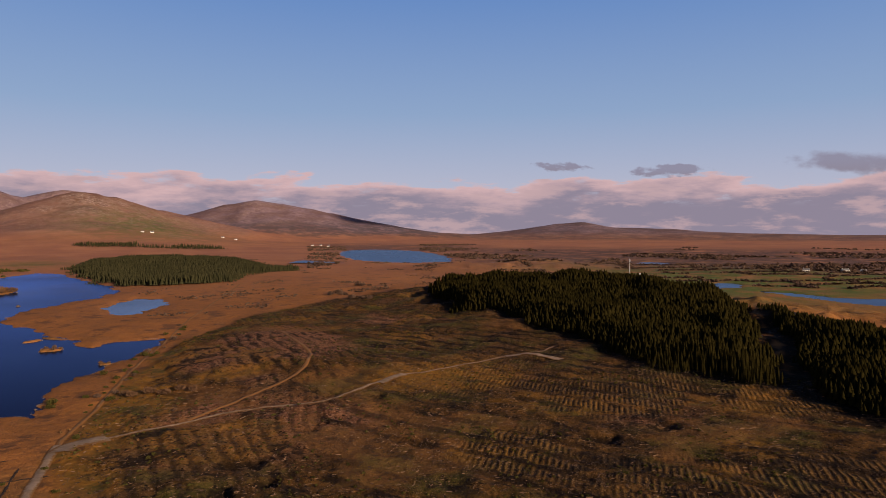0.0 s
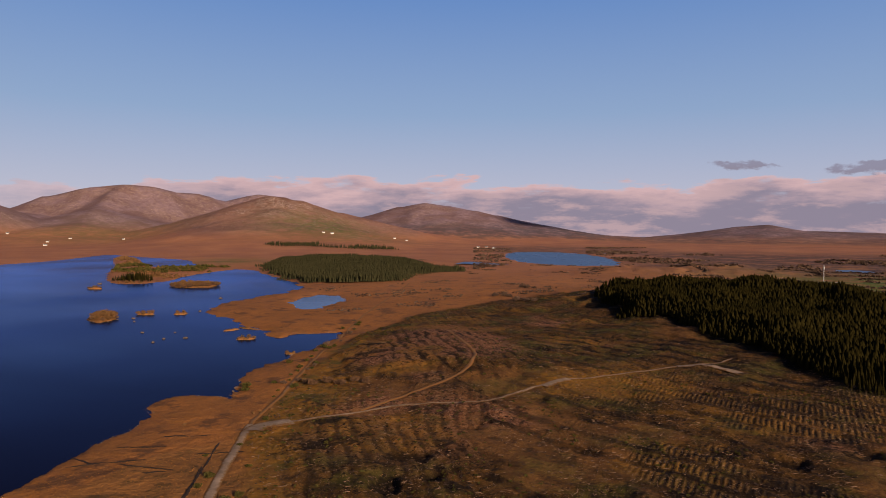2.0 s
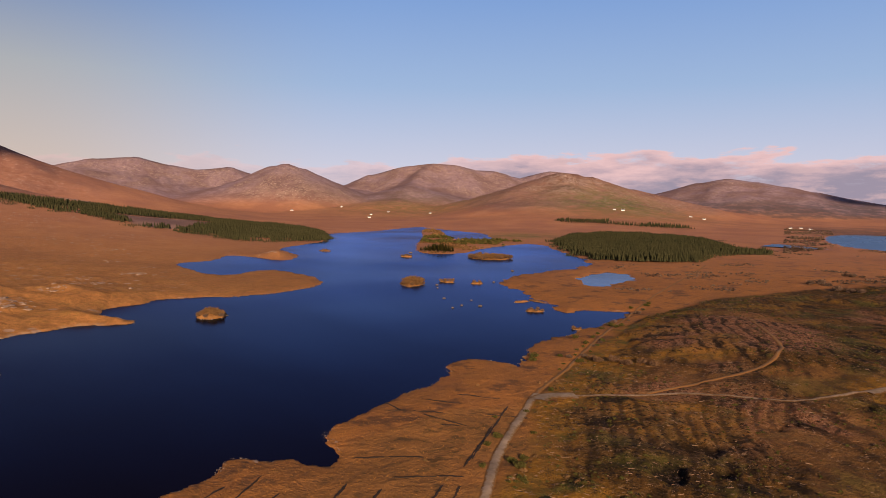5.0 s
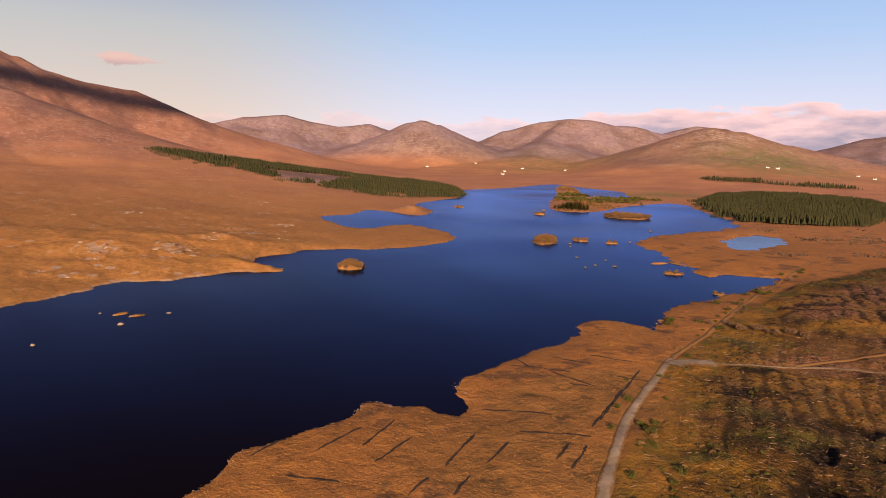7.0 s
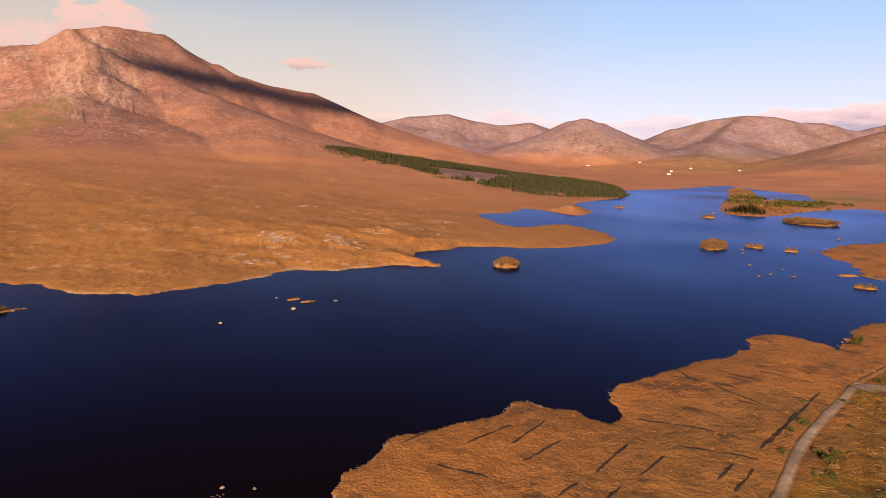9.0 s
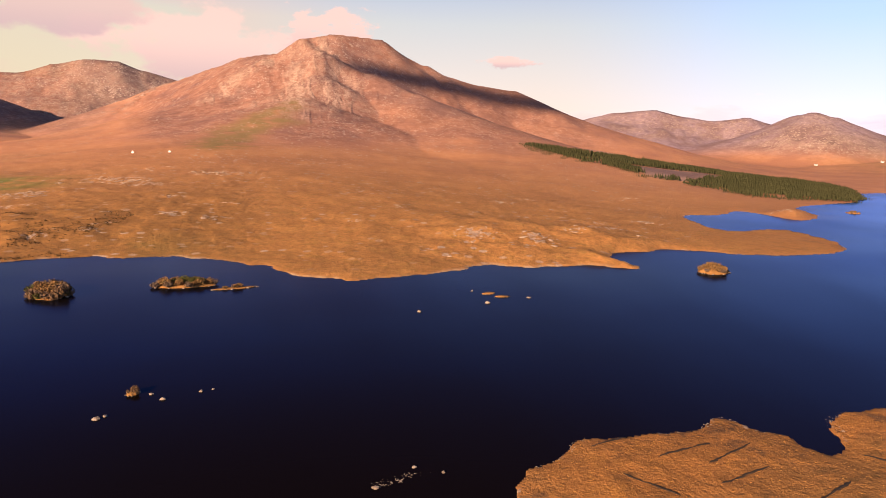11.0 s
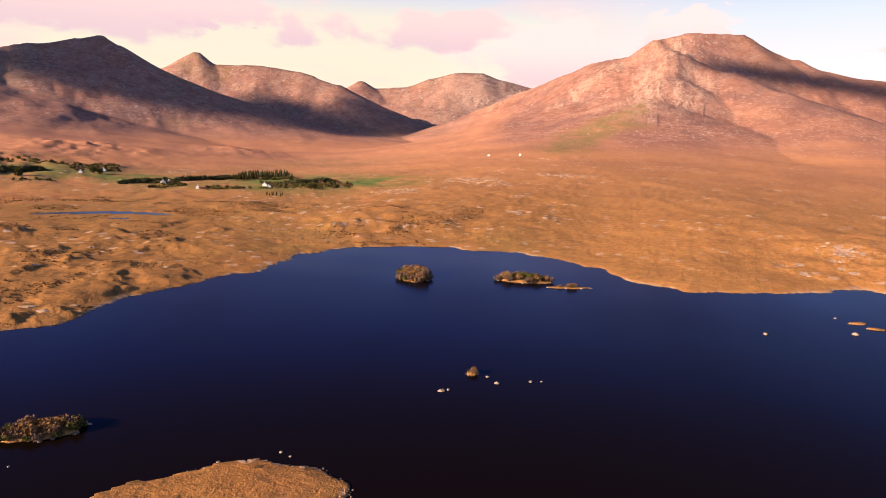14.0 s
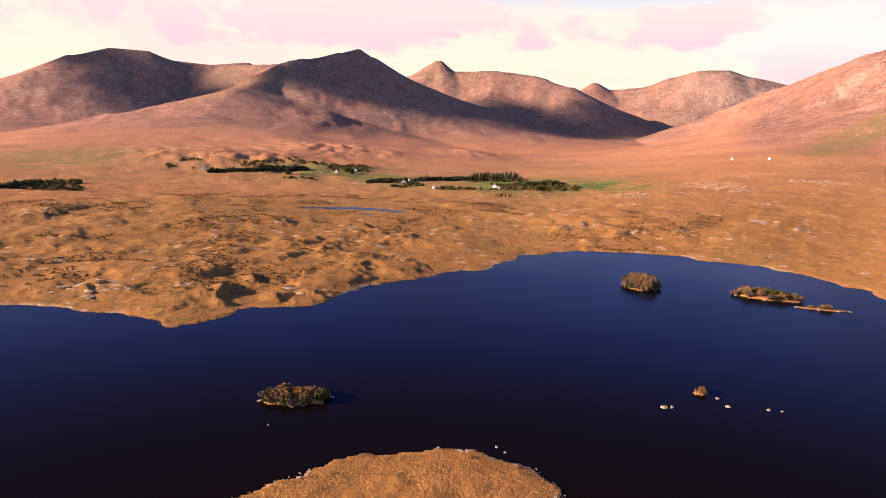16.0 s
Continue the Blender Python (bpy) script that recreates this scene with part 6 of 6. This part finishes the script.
FARM_GROVE = rounded([(-775, -570), (-812, -552), (-860, -535), (-900, -565), (-850, -615), (-800, -605)], 3)
forest("dark conifer grove behind a white farmhouse", FARM_GROVE, 6.0, 12.0, 22, near=40, leaf=SPRUCE_GREEN, group="farm conifers")
FARM_SHELTER = rounded([(-604, -416), (-618, -396), (-632, -402), (-618, -424)], 3)
forest("short row of shelter-belt conifers", FARM_SHELTER, 4.5, 8.0, 23, near=20, leaf=SPRUCE_GREEN, group="shelter belt")


def far_marsh(x, y):
    return (outline_distance(x, y, MARSH_ISLE) < -3) & (fbm(x, y, 60, 3, 151) > -0.1)


far_wood("rusty reeds and willow on the marsh island", 16000, 17, far_marsh, (-1300, -560, 700, 1650), 1.4, 3.4, RUST_SCRUB)
far_wood("green willows on the marsh island", 2600, 18, far_marsh, (-900, -560, 900, 1150), 2.5, 5.0, GORSE)


for k, (x, y, s) in enumerate(((-698, -404, 5.5), (-692, -407, 4.5), (-610, -770, 6.0), (-700, -745, 6.0), (-706, -739, 5.0))):
    t = tagged(new("tree"), "broad dark evergreen tree standing in a green field", "tree", "farm trees")
    t.location = (x, y, float(terrain(np.array([float(x)]), np.array([float(y)]))[0][0]))
    tv, tf = trunk_verts(s * 1.2, s * 0.07)
    new("trunk", mesh_of("trunk", tv, tf, BARK)).parent = t
    for j, (dx, dy, dz, q) in enumerate(((0, 0, 0.25, 1.0), (0.3, 0.1, 0.9, 0.7), (-0.25, -0.1, 0.8, 0.75))):
        c = new("crown", BUSH_MESH["gorse"][(k + j) % 3])
        c.parent, c.location, c.scale = t, (dx * s, dy * s, dz * s), (q * s, q * s, q * s * 1.2)


# ---- houses and the mast ----
def box(bm, x0, x1, y0, y1, z0, z1):
    v = [bm.verts.new((x, y, z)) for z in (z0, z1) for x, y in ((x0, y0), (x1, y0), (x1, y1), (x0, y1))]
    for q in ((3, 2, 1, 0), (4, 5, 6, 7), (0, 1, 5, 4), (1, 2, 6, 5), (2, 3, 7, 6), (3, 0, 4, 7)):
        bm.faces.new([v[i] for i in q])


def house(label, length=12.0, depth=7.0, eaves=3.0, ridge=5.6):
    h = tagged(new("house"), label, "house", "white houses of the valley")
    L, D = length / 2, depth / 2
    bm = bmesh.new()
    v = [bm.verts.new(p) for p in ((-L, -D, -1), (L, -D, -1), (L, D, -1), (-L, D, -1), (-L, -D, eaves), (L, -D, eaves), (L, D, eaves), (-L, D, eaves), (-L, 0, ridge), (L, 0, ridge))]
    for q in ((3, 2, 1, 0), (0, 1, 5, 4), (2, 3, 7, 6), (1, 2, 6, 9, 5), (3, 0, 4, 8, 7)):
        bm.faces.new([v[i] for i in q])
    part("wall", bm, WHITEWASH, h)
    bm = bmesh.new()
    for s in (-1, 1):
        o = 0.35
        a = [bm.verts.new(p) for p in ((-L - o, s * (D + o), eaves - 0.25), (L + o, s * (D + o), eaves - 0.25), (L + o, 0, ridge + 0.12), (-L - o, 0, ridge + 0.12))]
        b = [bm.verts.new(p.co + Vector((0, 0, 0.22))) for p in a]
        for q in ((0, 1, 2, 3), (7, 6, 5, 4), (0, 4, 5, 1), (1, 5, 6, 2), (2, 6, 7, 3), (3, 7, 4, 0)):
            bm.faces.new([(a + b)[i] for i in (q if s < 0 else q[::-1])])
    roof = part("roof", bm, SLATE, h, "grey slate roof")
    for x in (-L + 0.8, L - 0.8):
        bm = bmesh.new()
        box(bm, x - 0.45, x + 0.45, -0.4, 0.4, ridge - 0.3, ridge + 1.2)
        part("chimney", bm, WHITEWASH, roof)
    for s in (-1, 1):
        for x in (-0.62, 0.0, 0.62):
            bm = bmesh.new()
            if x == 0.0 and s < 0:
                box(bm, x * L - 0.5, x * L + 0.5, s * D - 0.03, s * D + 0.03, -0.2, 2.0)
                part("door", bm, PAINT, h, "red painted door")
            else:
                box(bm, x * L - 0.55, x * L + 0.55, s * D - 0.03, s * D + 0.03, 0.9, 2.2)
                part("window", bm, PANE, h)
    return h


def put(first, copies):
    for k, (x, y, turn, s) in enumerate(copies):
        z = float(terrain(np.array([x]), np.array([y]))[0][0])
        m = pose(x, y, z + 0.2, 0, 0, turn)
        if k == 0:
            first.matrix_basis = m @ Matrix.Scale(s, 4)
        else:
            copy_thing(first, m).scale = (s, s, s)


put(house("low white farmhouse with a grey slate roof"), [(-717, -486, 30, 0.75), (-550, -889, 60, 0.8), (-672, -603, 50, 0.7), (-737, -765, 40, 0.7), (-1200, -329, 20, 0.5), (-1190, -268, 15, 0.5), (-696, -763, 40, 0.6)])
put(house("small white gabled outbuilding", 7.0, 5.0, 2.4, 4.0), [(-708, -474, 40, 0.8), (-690, -610, 20, 0.8), (-650, -533, 35, 0.8)])
put(house("white cottage far across the plain", 14.0, 8.0, 3.4, 6.4), [(548, 1003, -20, 0.65), (602, 995, 10, 0.8), (631, 997, 0, 0.6), (-491, 2500, 10, 0.7), (-470, 2560, 0, 0.6), (-420, 2440, 30, 0.7)])
put(house("white cottage at the foot of the hills", 15.0, 8.0, 3.6, 6.6), [(-2500, 1990, 30, 0.8), (-2420, 2230, 30, 0.7), (-1929, 1928, 20, 0.8), (-2050, 2060, 40, 0.7), (-2070, 2190, 10, 0.7), (-1926, 2311, 0, 0.7),
                                                                      (-1044, 2390, 20, 0.8), (-1070, 2370, 20, 0.7), (-890, 2690, 0, 0.7), (-831, 2670, 10, 0.7)])


def mast(x, y, h):
    z = float(terrain(np.array([x]), np.array([y]))[0][0])
    top = tagged(new("radio_mast"), "tall slender galvanised mast with aerials among spruces", "mast")
    top.location = (x, y, z)
    bm = bmesh.new()
    bmesh.ops.create_cone(bm, cap_ends=True, segments=10, radius1=0.36, radius2=0.20, depth=h, matrix=Matrix.Translation((0, 0, h / 2)))
    pole = part("pole", bm, STEEL, top)
    for k in range(3):
        a = k * 2.1
        bm = bmesh.new()
        box(bm, -0.18, 0.18, -0.10, 0.10, -1.1, 1.1)
        bmesh.ops.bevel(bm, geom=bm.edges[:], offset=0.04, segments=1, affect="EDGES")
        ob = part("aerial", bm, STEEL, top)
        ob.location, ob.rotation_euler = (math.cos(a) * 0.55, math.sin(a) * 0.55, h - 1.6), (0, 0, a)
        bm = bmesh.new()
        box(bm, 0.0, 0.55, -0.05, 0.05, -0.05, 0.05)
        arm = part("bracket", bm, STEEL, top)
        arm.location, arm.rotation_euler = (0, 0, h - 1.6), (0, 0, a)
    bm = bmesh.new()
    bmesh.ops.create_cone(bm, cap_ends=True, segments=6, radius1=0.05, radius2=0.02, depth=2.4, matrix=Matrix.Translation((0, 0, h + 1.1)))
    part("tip", bm, STEEL, top)
    return top


mast(191, 680, 27.0)
hut = tagged(new("equipment_hut"), "small white equipment hut beside the mast", "hut")
hut.location = (201, 676, float(terrain(np.array([201.0]), np.array([676.0]))[0][0]) + 10)
bm = bmesh.new()
box(bm, -1.6, 1.6, -1.2, 1.2, -10, 2.4)
part("wall", bm, WHITEWASH, hut)
bm = bmesh.new()
box(bm, -1.8, 1.8, -1.4, 1.4, 2.4, 2.6)
part("roof", bm, CONCRETE, hut)


# ---- clouds out of view, placed so that their shade lies on the land ----
def cloud_material():
    """Thin vapour: each layer lets part of the light through, more so where it frays."""
    k = Nodes("cloud_vapour", 1.0, 0.0)
    k.color((0.80, 0.78, 0.78))
    n, m = k.t.nodes.new("ShaderNodeBsdfTransparent"), k.t.nodes.new("ShaderNodeMixShader")
    k.put(k.range(k.noise(90, 5, 0.65), 0.42, 0.62, 0.25, 0.68), m.inputs[0])
    k.put(n.outputs[0], m.inputs[1])
    k.put(k.b.outputs[0], m.inputs[2])
    k.put(m.outputs[0], k.t.nodes["Material Output"].inputs[0])
    return k.m


CLOUD = cloud_material()


def cloud_over(x, y, z, height, lobes, seed, label):
    """A flat-bottomed cumulus at that height, where it stands between the sun and the place x, y, z."""
    rng = np.random.default_rng(seed)
    away = (height - z) / math.tan(radians(SUN_HEIGHT))
    cx, cy = x + math.sin(-radians(SUN_BEARING)) * away, y + math.cos(radians(SUN_BEARING)) * away
    bm = bmesh.new()
    for dx, dy, rad in lobes:
        for k in range(5):
            a, q = rng.uniform(0, 6.28), rng.uniform(0, 0.85)
            s = rad * rng.uniform(0.40, 0.75)
            m = Matrix.Translation((dx + math.cos(a) * q * rad, dy + math.sin(a) * q * rad, rng.uniform(0, 0.1) * rad)) @ Matrix.Diagonal((s, s, s * 0.22, 1))
            got = bmesh.ops.create_icosphere(bm, subdivisions=3, radius=1.0, matrix=m)
            for v in got["verts"]:
                v.co += Vector((1, 1, 0.3)) * noise.fractal(v.co / 60.0, 1.0, 2.0, 3) * s * 0.16
    for f in bm.faces:
        f.smooth = True
    ob = part("cumulus_cloud", bm, CLOUD)
    ob.location = (cx, cy, height)
    return tagged(ob, label, "cloud", "drifting clouds", "structure")


bx, by = polar(118.5, 2980)
cloud_over(bx, by, 90, 2600, [(-420, 330, 230), (-150, 130, 290), (110, -50, 300), (360, -210, 270), (250, 90, 200), (-250, -40, 200)], 3, "long flat cumulus cloud behind the viewpoint")
bx, by = polar(147.5, 2950)
cloud_over(bx, by, 190, 2600, [(-300, -120, 190), (-80, -30, 240), (170, 60, 230), (380, 90, 190), (30, 150, 170)], 4, "small cumulus cloud behind the viewpoint")
bx, by = polar(136.0, 2950)
cloud_over(bx, by, 300, 2600, [(-240, 10, 130), (0, -20, 160), (240, 20, 150)], 7, "little tuft of cloud behind the viewpoint")
bx, by = polar(107.5, 3300)
cloud_over(bx, by, 60, 2600, [(-150, 10, 110), (60, -20, 130), (230, 20, 100)], 11, "small drifting cloud behind the viewpoint")
cloud_over(-2395, 400, 280, 2600, [(40, -210, 100), (25, -90, 150), (20, 40, 165), (40, 170, 150), (85, 310, 110), (110, 430, 80)], 5, "thin ragged cloud high over the bog")
bx, by = polar(9.5, 4050)
cloud_over(bx, by, 130, 2600, [(100, 0, 150), (330, -20, 170), (560, 20, 160), (760, 60, 130)], 8, "broad cumulus cloud far to the east")
